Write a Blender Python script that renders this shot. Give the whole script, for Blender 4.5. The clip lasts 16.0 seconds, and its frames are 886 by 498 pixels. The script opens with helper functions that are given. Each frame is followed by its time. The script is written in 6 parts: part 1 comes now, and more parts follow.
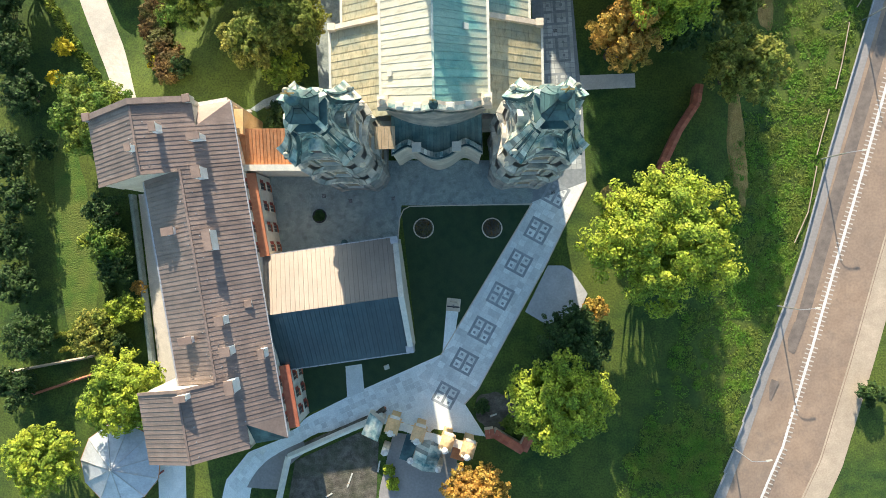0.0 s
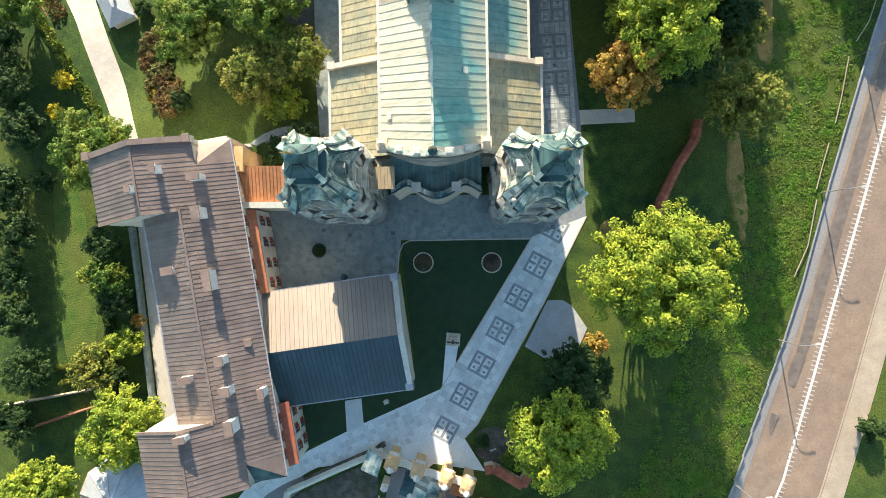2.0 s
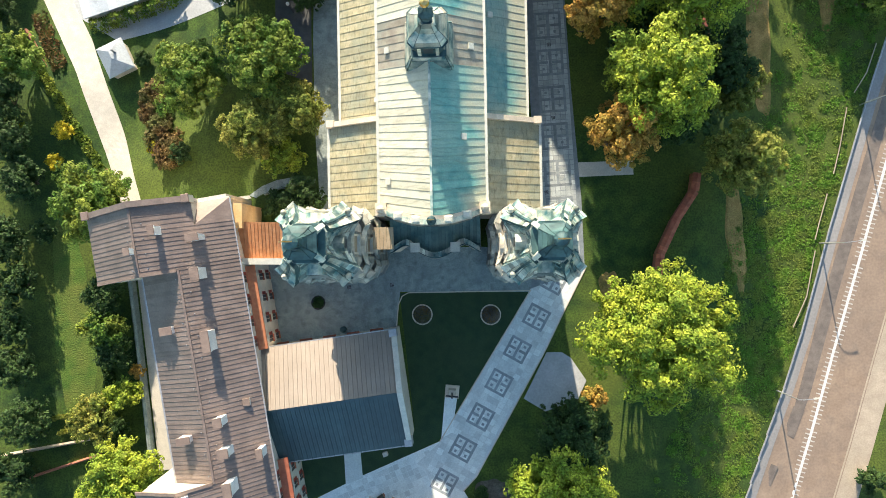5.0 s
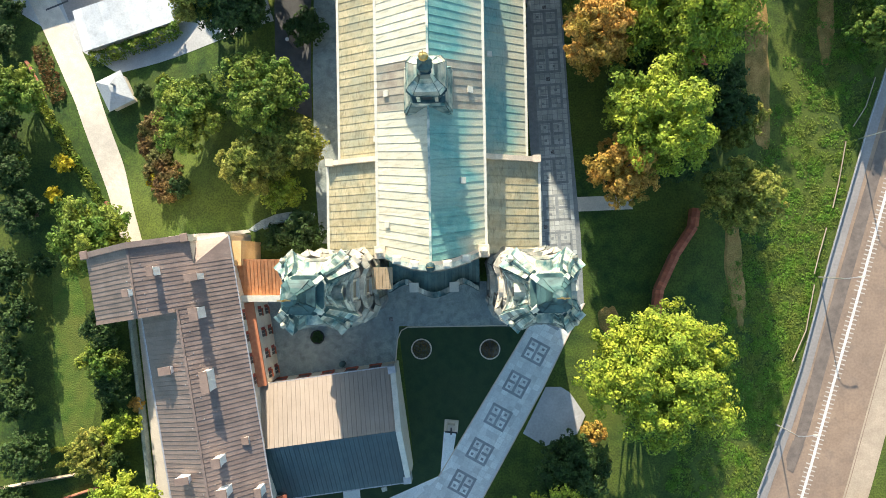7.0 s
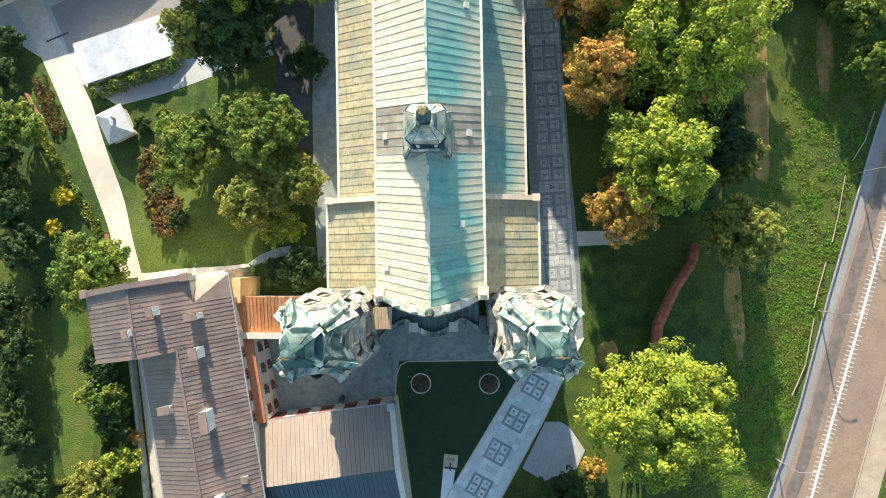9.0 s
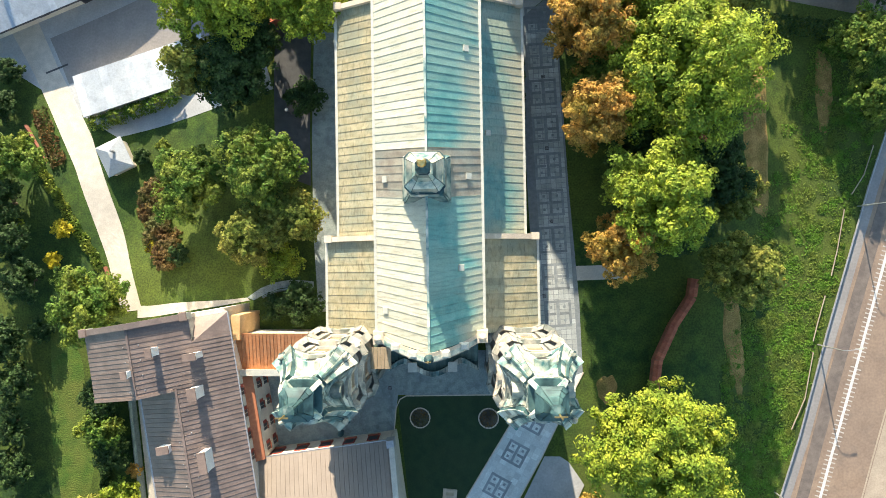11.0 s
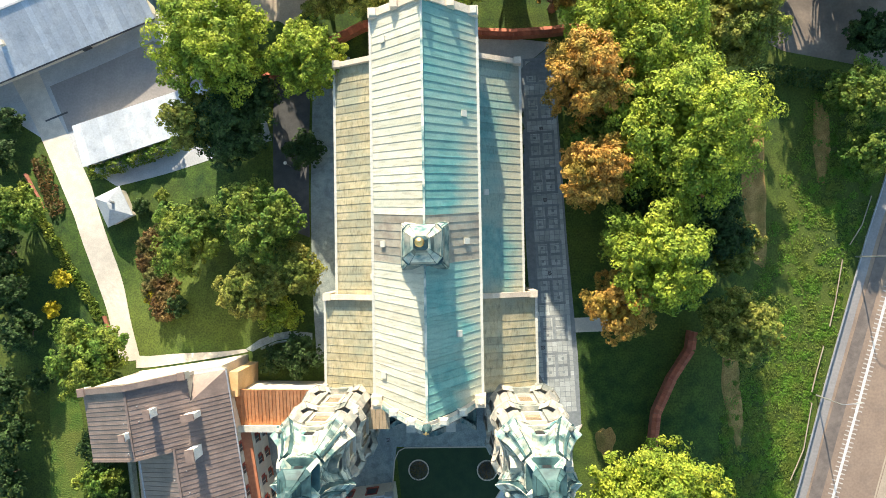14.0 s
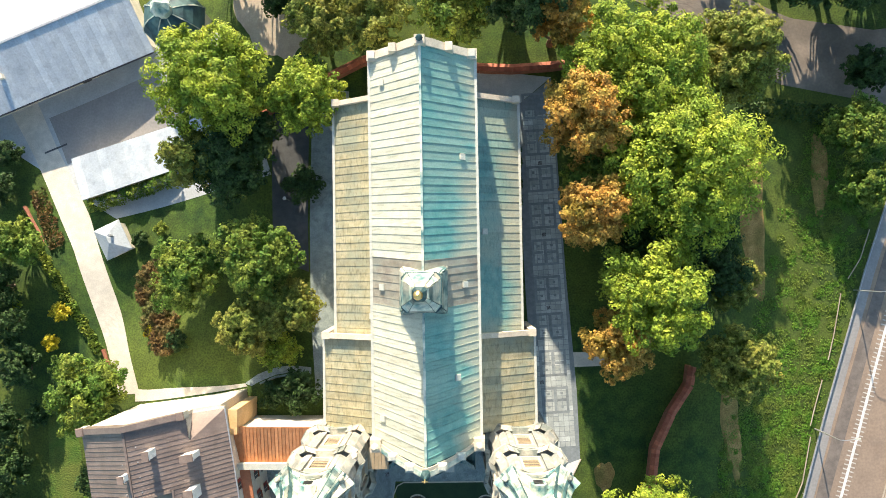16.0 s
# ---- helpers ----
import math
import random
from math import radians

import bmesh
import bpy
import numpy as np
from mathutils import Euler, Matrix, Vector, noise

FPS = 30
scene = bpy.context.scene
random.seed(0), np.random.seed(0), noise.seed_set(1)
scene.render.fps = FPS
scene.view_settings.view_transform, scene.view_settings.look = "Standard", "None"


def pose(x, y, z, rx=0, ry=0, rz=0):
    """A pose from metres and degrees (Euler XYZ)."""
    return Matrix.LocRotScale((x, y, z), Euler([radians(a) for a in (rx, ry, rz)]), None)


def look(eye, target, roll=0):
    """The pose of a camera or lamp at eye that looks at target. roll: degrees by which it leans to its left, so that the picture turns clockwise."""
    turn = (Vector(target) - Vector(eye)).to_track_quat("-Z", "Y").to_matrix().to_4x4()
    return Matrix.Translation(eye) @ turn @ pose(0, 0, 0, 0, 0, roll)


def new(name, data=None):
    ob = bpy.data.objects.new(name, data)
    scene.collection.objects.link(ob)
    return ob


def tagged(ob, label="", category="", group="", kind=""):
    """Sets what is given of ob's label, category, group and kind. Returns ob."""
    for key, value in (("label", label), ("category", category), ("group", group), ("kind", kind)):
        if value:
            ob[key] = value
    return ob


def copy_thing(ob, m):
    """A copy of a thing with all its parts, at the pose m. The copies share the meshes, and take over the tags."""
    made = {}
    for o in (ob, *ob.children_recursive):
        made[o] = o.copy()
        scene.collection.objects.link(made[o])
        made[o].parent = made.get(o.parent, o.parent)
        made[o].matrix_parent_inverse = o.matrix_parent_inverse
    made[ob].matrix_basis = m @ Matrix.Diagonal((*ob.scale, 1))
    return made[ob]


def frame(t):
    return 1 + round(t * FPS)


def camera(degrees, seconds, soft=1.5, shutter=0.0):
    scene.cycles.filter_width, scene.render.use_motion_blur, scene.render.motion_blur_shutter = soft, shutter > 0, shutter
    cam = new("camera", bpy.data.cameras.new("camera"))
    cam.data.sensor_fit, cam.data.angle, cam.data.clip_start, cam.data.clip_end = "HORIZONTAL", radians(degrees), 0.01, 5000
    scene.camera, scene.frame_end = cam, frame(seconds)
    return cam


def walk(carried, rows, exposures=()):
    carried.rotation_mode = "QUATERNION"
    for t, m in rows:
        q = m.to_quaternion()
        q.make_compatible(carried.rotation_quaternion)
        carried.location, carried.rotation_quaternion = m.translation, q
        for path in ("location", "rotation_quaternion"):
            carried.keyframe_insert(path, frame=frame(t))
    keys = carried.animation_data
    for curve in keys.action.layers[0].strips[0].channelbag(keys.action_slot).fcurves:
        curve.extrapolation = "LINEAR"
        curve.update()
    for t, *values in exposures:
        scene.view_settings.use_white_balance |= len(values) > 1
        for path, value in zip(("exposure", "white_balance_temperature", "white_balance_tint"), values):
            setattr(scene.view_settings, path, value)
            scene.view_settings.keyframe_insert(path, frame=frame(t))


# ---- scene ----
cam = camera(70.0, 16.0, 0.45)
METRES, EYE, TILT, LEAN, TURN = 41.0, 100.0, -90.0, 1.0, 0.0
ROWS = [
    (0.0, 0.0, 0.0, 0.0, 0.0, 0.0, -0.0),
    (0.5, 0.0011, 0.0002, 0.0306, 0.03, 0.08, -0.01),
    (1.0, 0.0021, 0.0006, 0.0623, 0.04, 0.11, -0.0),
    (1.5, 0.0022, 0.0005, 0.0932, 0.03, 0.17, -0.0),
    (2.0, 0.0023, 0.0004, 0.1251, 0.02, 0.18, -0.01),
    (2.5, 0.0033, -0.0, 0.1567, 0.03, 0.22, 0.01),
    (3.0, 0.0035, -0.0008, 0.1878, 0.03, 0.28, 0.01),
    (3.5, 0.0036, -0.0014, 0.2196, 0.03, 0.31, 0.01),
    (4.0, 0.0041, -0.0022, 0.2503, 0.02, 0.38, 0.02),
    (6.5, 0.007, -0.0038, 0.4059, -0.02, 0.63, -0.01),
    (7.0, 0.0082, -0.0043, 0.4375, -0.0, 0.67, -0.03),
    (7.5, 0.0094, -0.0048, 0.4686, 0.02, 0.71, -0.04),
    (8.0, 0.0093, -0.0052, 0.5007, 0.01, 0.74, -0.05),
    (8.5, 0.01, -0.0057, 0.5315, 0.02, 0.81, -0.05),
    (9.0, 0.0106, -0.0063, 0.5621, 0.01, 0.86, -0.06),
    (11.5, 0.0132, -0.01, 0.7172, -0.01, 1.11, -0.1),
    (12.0, 0.0144, -0.011, 0.7485, -0.0, 1.16, -0.1),
    (12.5, 0.0151, -0.0122, 0.7801, 0.0, 1.22, -0.1),
    (13.0, 0.0161, -0.0134, 0.8111, -0.0, 1.27, -0.09),
    (13.5, 0.0166, -0.0146, 0.843, -0.01, 1.29, -0.08),
    (14.0, 0.0174, -0.0157, 0.8739, -0.01, 1.34, -0.09),
    (14.5, 0.018, -0.0168, 0.9056, -0.03, 1.39, -0.08),
    (15.0, 0.0185, -0.0183, 0.9369, -0.04, 1.43, -0.09),
    (15.5, 0.0189, -0.0198, 0.9684, -0.05, 1.48, -0.09),
    (16.0, 0.0194, -0.0217, 0.9994, -0.06, 1.53, -0.08),
]
walk(cam, [(t, pose(0, 0, EYE, TILT, LEAN, TURN) @ pose(METRES * x, METRES * y, METRES * z, 90 + pitch, roll, yaw)) for t, x, y, z, yaw, pitch, roll in ROWS])

# ---- light ----
SUN_AZ = Vector((-0.182, 0.983))
SUN_EL = radians(21.5)
world = bpy.data.worlds.new("sky")
scene.world = world
world.use_nodes = True
wn = world.node_tree
sky = wn.nodes.new("ShaderNodeTexSky")
sky.sky_type = 'NISHITA'
sky.sun_disc = False
sky.sun_elevation = SUN_EL
sky.sun_rotation = math.atan2(SUN_AZ.x, SUN_AZ.y)
tint = wn.nodes.new("ShaderNodeMix")
tint.data_type, tint.blend_type = 'RGBA', 'MULTIPLY'
tint.inputs[0].default_value = 1.0
tint.inputs[7].default_value = (0.89, 1.0, 0.98, 1)
wn.links.new(sky.outputs[0], tint.inputs[6])
wn.links.new(tint.outputs[2], wn.nodes["Background"].inputs[0])
wn.nodes["Background"].inputs[1].default_value = 0.122
sun_data = bpy.data.lights.new("sun", 'SUN')
sun_data.energy = 4.8
sun_data.angle = radians(0.6)
sun_data.color = (1.0, 0.85, 0.65)
sun = new("sun", sun_data)
to_sun = Vector((SUN_AZ.x * math.cos(SUN_EL), SUN_AZ.y * math.cos(SUN_EL), math.sin(SUN_EL)))
sun.matrix_world = look(to_sun * 200, (0, 0, 0))
scene.view_settings.exposure = 1.16

# ---- materials ----


def surface(name, c1, c2, scale=1.0, rough=0.8, bump=0.3, metal=0.0, c3=None, scale3=0.15, mix3=0.5,
            rand=0.0, island=0.0, grain=12.0, dist=0.05, stretch=None, mottle=0.10, stain=None, lit_ramp=None):
    """Two colours mixed by noise at one size, a third at a larger size, grain in relief."""
    m = bpy.data.materials.new(name)
    m.use_nodes = True
    t = m.node_tree
    n, l = t.nodes, t.links
    b = n["Principled BSDF"]
    b.inputs["Roughness"].default_value = rough
    b.inputs["Metallic"].default_value = metal
    co = n.new("ShaderNodeNewGeometry")
    src = co.outputs["Position"]
    if stretch:
        mp = n.new("ShaderNodeMapping")
        mp.inputs["Scale"].default_value = stretch
        l.new(src, mp.inputs[0])
        src = mp.outputs[0]

    def noise_tex(sc, detail):
        q = n.new("ShaderNodeTexNoise")
        q.inputs["Scale"].default_value = sc
        q.inputs["Detail"].default_value = detail
        l.new(src, q.inputs["Vector"])
        return q.outputs["Fac"]

    def ramp(fac, lo, hi):
        q = n.new("ShaderNodeMapRange")
        q.inputs["From Min"].default_value = lo
        q.inputs["From Max"].default_value = hi
        l.new(fac, q.inputs["Value"])
        return q.outputs[0]

    def mix(fac, a, c):
        q = n.new("ShaderNodeMix")
        q.data_type = 'RGBA'
        if isinstance(fac, float):
            q.inputs[0].default_value = fac
        else:
            l.new(fac, q.inputs[0])
        for k, v in ((6, a), (7, c)):
            if isinstance(v, tuple):
                q.inputs[k].default_value = (*v, 1)
            else:
                l.new(v, q.inputs[k])
        return q.outputs[2]

    col = mix(ramp(noise_tex(scale, 6), 0.36, 0.64), c1, c2)
    if c3:
        w = n.new("ShaderNodeMath")
        w.operation = 'MULTIPLY'
        w.inputs[1].default_value = mix3
        l.new(ramp(noise_tex(scale3, 4), 0.42, 0.62), w.inputs[0])
        col = mix(w.outputs[0], col, c3)
    if stain:
        sc, amount, dark, st = stain
        mp = n.new("ShaderNodeMapping")
        mp.inputs["Scale"].default_value = st
        l.new(co.outputs["Position"], mp.inputs[0])
        q = n.new("ShaderNodeTexNoise")
        q.inputs["Scale"].default_value = sc
        q.inputs["Detail"].default_value = 5
        l.new(mp.outputs[0], q.inputs["Vector"])
        w = n.new("ShaderNodeMath")
        w.operation = 'MULTIPLY'
        w.inputs[1].default_value = amount
        l.new(ramp(q.outputs["Fac"], 0.52, 0.70), w.inputs[0])
        col = mix(w.outputs[0], col, dark)
    # Ramps a sunlit tone in along world x, its edge broken by noise.
    if lit_ramp:
        x0, x1, amount, tone = lit_ramp
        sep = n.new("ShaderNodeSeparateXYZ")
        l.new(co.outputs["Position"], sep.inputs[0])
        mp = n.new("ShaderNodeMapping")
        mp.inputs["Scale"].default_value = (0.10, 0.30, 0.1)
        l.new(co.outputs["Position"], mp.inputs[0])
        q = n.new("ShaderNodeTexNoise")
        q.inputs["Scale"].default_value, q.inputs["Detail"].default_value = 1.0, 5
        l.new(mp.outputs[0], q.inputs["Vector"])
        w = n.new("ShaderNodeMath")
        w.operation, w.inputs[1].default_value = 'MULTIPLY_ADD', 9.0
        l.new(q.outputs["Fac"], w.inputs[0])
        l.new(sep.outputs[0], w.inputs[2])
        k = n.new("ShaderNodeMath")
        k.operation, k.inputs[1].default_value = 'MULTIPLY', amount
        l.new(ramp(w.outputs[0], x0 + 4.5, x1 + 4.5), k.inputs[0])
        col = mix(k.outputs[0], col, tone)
    if mottle:
        hs = n.new("ShaderNodeHueSaturation")
        q = n.new("ShaderNodeMapRange")
        q.inputs["From Min"].default_value, q.inputs["From Max"].default_value = 0.3, 0.7
        q.inputs["To Min"].default_value, q.inputs["To Max"].default_value = 1 - mottle, 1 + mottle
        l.new(noise_tex(scale * 7, 3), q.inputs["Value"])
        l.new(q.outputs[0], hs.inputs["Value"])
        l.new(col, hs.inputs["Color"])
        col = hs.outputs[0]
    if rand or island:
        hs = n.new("ShaderNodeHueSaturation")
        o = n.new("ShaderNodeObjectInfo").outputs["Random"] if rand else co.outputs["Random Per Island"]
        a = rand or island
        q = n.new("ShaderNodeMapRange")
        q.inputs["To Min"].default_value, q.inputs["To Max"].default_value = 1 - a, 1 + a
        l.new(o, q.inputs["Value"])
        l.new(q.outputs[0], hs.inputs["Value"])
        l.new(col, hs.inputs["Color"])
        col = hs.outputs[0]
    l.new(col, b.inputs["Base Color"])
    if bump:
        bp = n.new("ShaderNodeBump")
        bp.inputs["Strength"].default_value = bump
        bp.inputs["Distance"].default_value = dist
        l.new(noise_tex(grain, 4), bp.inputs["Height"])
        l.new(bp.outputs[0], b.inputs["Normal"])
    return m


def leafy(name, c1, c2, c3=None, island=0.48):
    m = surface(name, c1, c2, 0.55, 0.6, 0, c3=c3, scale3=0.3, mix3=0.8, island=island)
    b = m.node_tree.nodes["Principled BSDF"]
    b.inputs["Specular IOR Level"].default_value = 0.25
    tr = m.node_tree.nodes.new("ShaderNodeBsdfTranslucent")
    ms = m.node_tree.nodes.new("ShaderNodeMixShader")
    ms.inputs[0].default_value = 0.22
    l = m.node_tree.links
    l.new(b.inputs["Base Color"].links[0].from_socket, tr.inputs[0])
    l.new(b.outputs[0], ms.inputs[1])
    l.new(tr.outputs[0], ms.inputs[2])
    l.new(ms.outputs[0], m.node_tree.nodes["Material Output"].inputs[0])
    return m


GRASS = surface("lawn_grass", (0.018, 0.052, 0.009), (0.055, 0.105, 0.013), 0.5, 0.95, 0.4, c3=(0.11, 0.14, 0.018),
                scale3=0.06, mix3=0.6, grain=6, dist=0.15, mottle=0.4)
ASPHALT = surface("asphalt", (0.30, 0.215, 0.155), (0.37, 0.27, 0.195), 0.4, 0.85, 0.25, c3=(0.23, 0.175, 0.14), scale3=0.08, stain=(0.5, 0.4, (0.17, 0.14, 0.12), (1, 1, 1)))
YARD = surface("yard_concrete", (0.42, 0.44, 0.455), (0.50, 0.52, 0.53), 0.5, 0.85, 0.2, c3=(0.37, 0.39, 0.40), scale3=0.1)
DARKYARD = surface("old_asphalt", (0.28, 0.27, 0.265), (0.34, 0.325, 0.315), 0.4, 0.9, 0.2, c3=(0.24, 0.23, 0.225), scale3=0.1)
LANE = surface("dark_lane", (0.07, 0.075, 0.08), (0.11, 0.115, 0.12), 0.8, 0.85, 0.3, c3=(0.06, 0.065, 0.065), scale3=0.2)
DUSTY = surface("dusty_asphalt", (0.21, 0.17, 0.14), (0.30, 0.25, 0.205), 0.35, 0.9, 0.3, c3=(0.13, 0.115, 0.10), scale3=0.12, mix3=0.8)
PALEPATH = surface("pale_concrete_path", (0.55, 0.51, 0.44), (0.66, 0.61, 0.53), 0.8, 0.85, 0.2, c3=(0.48, 0.45, 0.40), scale3=0.15)
COBBLE = surface("grey_cobbles", (0.25, 0.31, 0.30), (0.38, 0.44, 0.42), 1.0, 0.85, 0.6, c3=(0.22, 0.275, 0.285), scale3=0.25, grain=6, mottle=0.22,
                 stain=(0.9, 0.5, (0.15, 0.17, 0.17), (1, 1, 1)))
SLABS = surface("granite_slabs", (0.71, 0.765, 0.755), (0.80, 0.84, 0.82), 0.7, 0.75, 0.15, c3=(0.64, 0.70, 0.69), rand=0.16)
SIDESLABS = surface("grey_side_slabs", (0.43, 0.47, 0.465), (0.54, 0.575, 0.56), 0.7, 0.8, 0.2, c3=(0.37, 0.41, 0.405), scale3=0.2, rand=0.2)
SIDEDARK = surface("dark_side_granite", (0.22, 0.255, 0.275), (0.29, 0.325, 0.34), 1.5, 0.75, 0.15, rand=0.15)
WHITEWASH = surface("whitewash", (0.84, 0.84, 0.83), (0.90, 0.90, 0.89), 1.2, 0.85, 0.15, c3=(0.76, 0.75, 0.73), scale3=0.5)
CAPTAN = surface("tan_boards", (0.50, 0.38, 0.24), (0.58, 0.45, 0.30), 1.5, 0.7, 0.2)
CAPBROWN = surface("brown_cap", (0.21, 0.155, 0.13), (0.27, 0.20, 0.165), 1.0, 0.5, 0.1)
SLABDARK = surface("dark_granite", (0.27, 0.31, 0.33), (0.35, 0.39, 0.41), 1.5, 0.7, 0.15, rand=0.15)
SOIL = surface("bare_soil", (0.075, 0.068, 0.055), (0.16, 0.145, 0.12), 0.9, 0.95, 0.8, c3=(0.05, 0.07, 0.03), scale3=0.25, grain=4, dist=0.15, mottle=0.3)
DRYTRACK = surface("dry_grass_track", (0.30, 0.185, 0.055), (0.43, 0.27, 0.09), 0.8, 0.95, 0.6, c3=(0.11, 0.13, 0.025), scale3=0.3, grain=4, dist=0.2, mottle=0.3)
SANDY = surface("sandy_verge", (0.42, 0.34, 0.26), (0.52, 0.43, 0.33), 0.6, 0.9, 0.3, c3=(0.36, 0.30, 0.23))
WHITE = surface("road_paint", (0.75, 0.74, 0.72), (0.6, 0.59, 0.57), 2.0, 0.7, 0.1)
COPPER = surface("verdigris_copper", (0.04, 0.14, 0.155), (0.36, 0.45, 0.40), 0.9, 0.6, 0.25, metal=0.0,
                 c3=(0.70, 0.66, 0.54), scale3=0.5, mix3=0.85, rand=0.5)
COPPERPALE = surface("pale_weathered_copper", (0.58, 0.555, 0.445), (0.68, 0.645, 0.525), 0.9, 0.5, 0.15, metal=0.0,
                     c3=(0.56, 0.60, 0.49), scale3=0.2, mix3=0.55, rand=0.12, stain=(1.0, 0.55, (0.30, 0.29, 0.21), (0.5, 3.0, 0.5)))
COPPERTAN = surface("tan_weathered_copper", (0.42, 0.365, 0.215), (0.54, 0.475, 0.30), 1.1, 0.45, 0.2, metal=0.1,
                    c3=(0.31, 0.335, 0.25), scale3=0.3, mix3=0.7, rand=0.14, stain=(1.2, 0.6, (0.16, 0.145, 0.085), (3.0, 0.8, 0.6)))
# Teal carries the shade near the ridge, cream the sun towards the eave.
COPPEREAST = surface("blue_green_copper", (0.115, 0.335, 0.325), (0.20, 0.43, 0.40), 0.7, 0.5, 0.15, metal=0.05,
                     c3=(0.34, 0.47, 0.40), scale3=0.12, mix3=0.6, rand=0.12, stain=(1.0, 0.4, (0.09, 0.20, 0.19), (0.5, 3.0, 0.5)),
                     lit_ramp=(1.0, 3.2, 0.85, (0.52, 0.51, 0.39)))
# Nave shadow put in as teal, the sunlit outer edge as cream.
COPPERAISLE = surface("teal_aisle_copper", (0.14, 0.32, 0.30), (0.25, 0.42, 0.37), 0.7, 0.5, 0.15, metal=0.05,
                      c3=(0.44, 0.47, 0.36), scale3=0.14, mix3=0.7, rand=0.12, stain=(1.0, 0.45, (0.09, 0.19, 0.18), (3.0, 0.8, 0.5)),
                      lit_ramp=(7.5, 9.5, 0.75, (0.50, 0.48, 0.36)))
COPPERSTAIN = surface("stained_copper", (0.27, 0.235, 0.19), (0.40, 0.36, 0.29), 0.9, 0.5, 0.15, metal=0.1, c3=(0.33, 0.36, 0.31), scale3=0.3, rand=0.15)
COPPERDARK = surface("dark_copper", (0.013, 0.045, 0.056), (0.042, 0.10, 0.11), 0.8, 0.6, 0.2, metal=0.0, c3=(0.10, 0.21, 0.21), scale3=0.4)
DECKCOPPER = surface("green_deck_copper", (0.05, 0.13, 0.14), (0.11, 0.21, 0.20), 0.8, 0.6, 0.2, c3=(0.16, 0.24, 0.21), scale3=0.4, rand=0.2)
LEADEDGE = surface("pale_flashing", (0.55, 0.56, 0.50), (0.66, 0.65, 0.57), 1.2, 0.5, 0.1, metal=0.1)
LEDGE = surface("weathered_cream_ledge", (0.40, 0.37, 0.30), (0.70, 0.63, 0.51), 0.9, 0.7, 0.25, c3=(0.06, 0.13, 0.14), scale3=0.5, mix3=0.65, rand=0.3)
STONE = surface("cream_stone", (0.62, 0.54, 0.42), (0.74, 0.66, 0.54), 0.8, 0.8, 0.25, c3=(0.50, 0.43, 0.35), scale3=0.3)
TOWERSTONE = surface("weathered_tower_stone", (0.33, 0.315, 0.285), (0.50, 0.45, 0.39), 0.7, 0.85, 0.3, c3=(0.17, 0.20, 0.20), scale3=0.4, mix3=0.7)
PLASTER = surface("cream_plaster", (0.68, 0.62, 0.52), (0.76, 0.71, 0.61), 0.6, 0.85, 0.15, c3=(0.60, 0.54, 0.45), scale3=0.2)
OCHRE = surface("ochre_plaster", (0.66, 0.42, 0.20), (0.74, 0.50, 0.26), 0.6, 0.85, 0.15, c3=(0.60, 0.42, 0.25))
BROWNROOF = surface("brown_sheet_roof", (0.21, 0.16, 0.14), (0.285, 0.22, 0.19), 0.5, 0.42, 0.08, metal=0.15,
                    c3=(0.185, 0.15, 0.135), scale3=0.12, rand=0.10, stain=(0.8, 0.35, (0.12, 0.105, 0.095), (0.5, 2.5, 0.5)))
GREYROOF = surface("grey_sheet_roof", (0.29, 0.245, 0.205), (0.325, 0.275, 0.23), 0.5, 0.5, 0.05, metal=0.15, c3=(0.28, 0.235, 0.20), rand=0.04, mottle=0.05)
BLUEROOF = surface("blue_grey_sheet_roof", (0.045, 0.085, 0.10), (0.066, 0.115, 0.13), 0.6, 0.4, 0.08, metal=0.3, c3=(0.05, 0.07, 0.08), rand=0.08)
SILVERROOF = surface("silver_sheet_roof", (0.50, 0.55, 0.60), (0.60, 0.64, 0.67), 0.5, 0.42, 0.1, metal=0.15, c3=(0.44, 0.49, 0.54), rand=0.10, stain=(0.7, 0.4, (0.30, 0.33, 0.37), (1, 1, 1)))
TILE = surface("orange_clay_tile", (0.52, 0.22, 0.09), (0.62, 0.30, 0.14), 1.5, 0.8, 0.2, c3=(0.45, 0.20, 0.10), rand=0.15)
REDORANGE = surface("red_orange_tile", (0.46, 0.16, 0.08), (0.55, 0.22, 0.11), 1.5, 0.8, 0.2, c3=(0.40, 0.15, 0.08))
REDTILE = surface("red_clay_tile", (0.34, 0.09, 0.05), (0.46, 0.15, 0.08), 1.5, 0.8, 0.3, c3=(0.26, 0.09, 0.06), rand=0.2)
BRICK = surface("red_brick", (0.30, 0.11, 0.07), (0.38, 0.16, 0.10), 2.0, 0.9, 0.3)
DARK = surface("dark_opening", (0.015, 0.017, 0.02), (0.03, 0.03, 0.035), 1.0, 0.3, 0)
REDWOOD = surface("red_painted_wood", (0.30, 0.05, 0.035), (0.36, 0.07, 0.05), 2.0, 0.6, 0.1)
METAL = surface("galvanised_steel", (0.45, 0.46, 0.47), (0.58, 0.58, 0.58), 2.0, 0.45, 0.05, metal=0.6)
BARK = surface("bark", (0.09, 0.065, 0.045), (0.15, 0.11, 0.08), 2.0, 0.95, 0.6)
GOLD = surface("gilded_metal", (0.75, 0.50, 0.18), (0.85, 0.60, 0.25), 2.0, 0.3, 0.05, metal=0.9)
LEAF_MID = leafy("leaf_green", (0.065, 0.15, 0.022), (0.15, 0.24, 0.035), (0.27, 0.31, 0.045))
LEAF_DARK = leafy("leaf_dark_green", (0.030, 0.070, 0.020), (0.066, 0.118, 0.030))
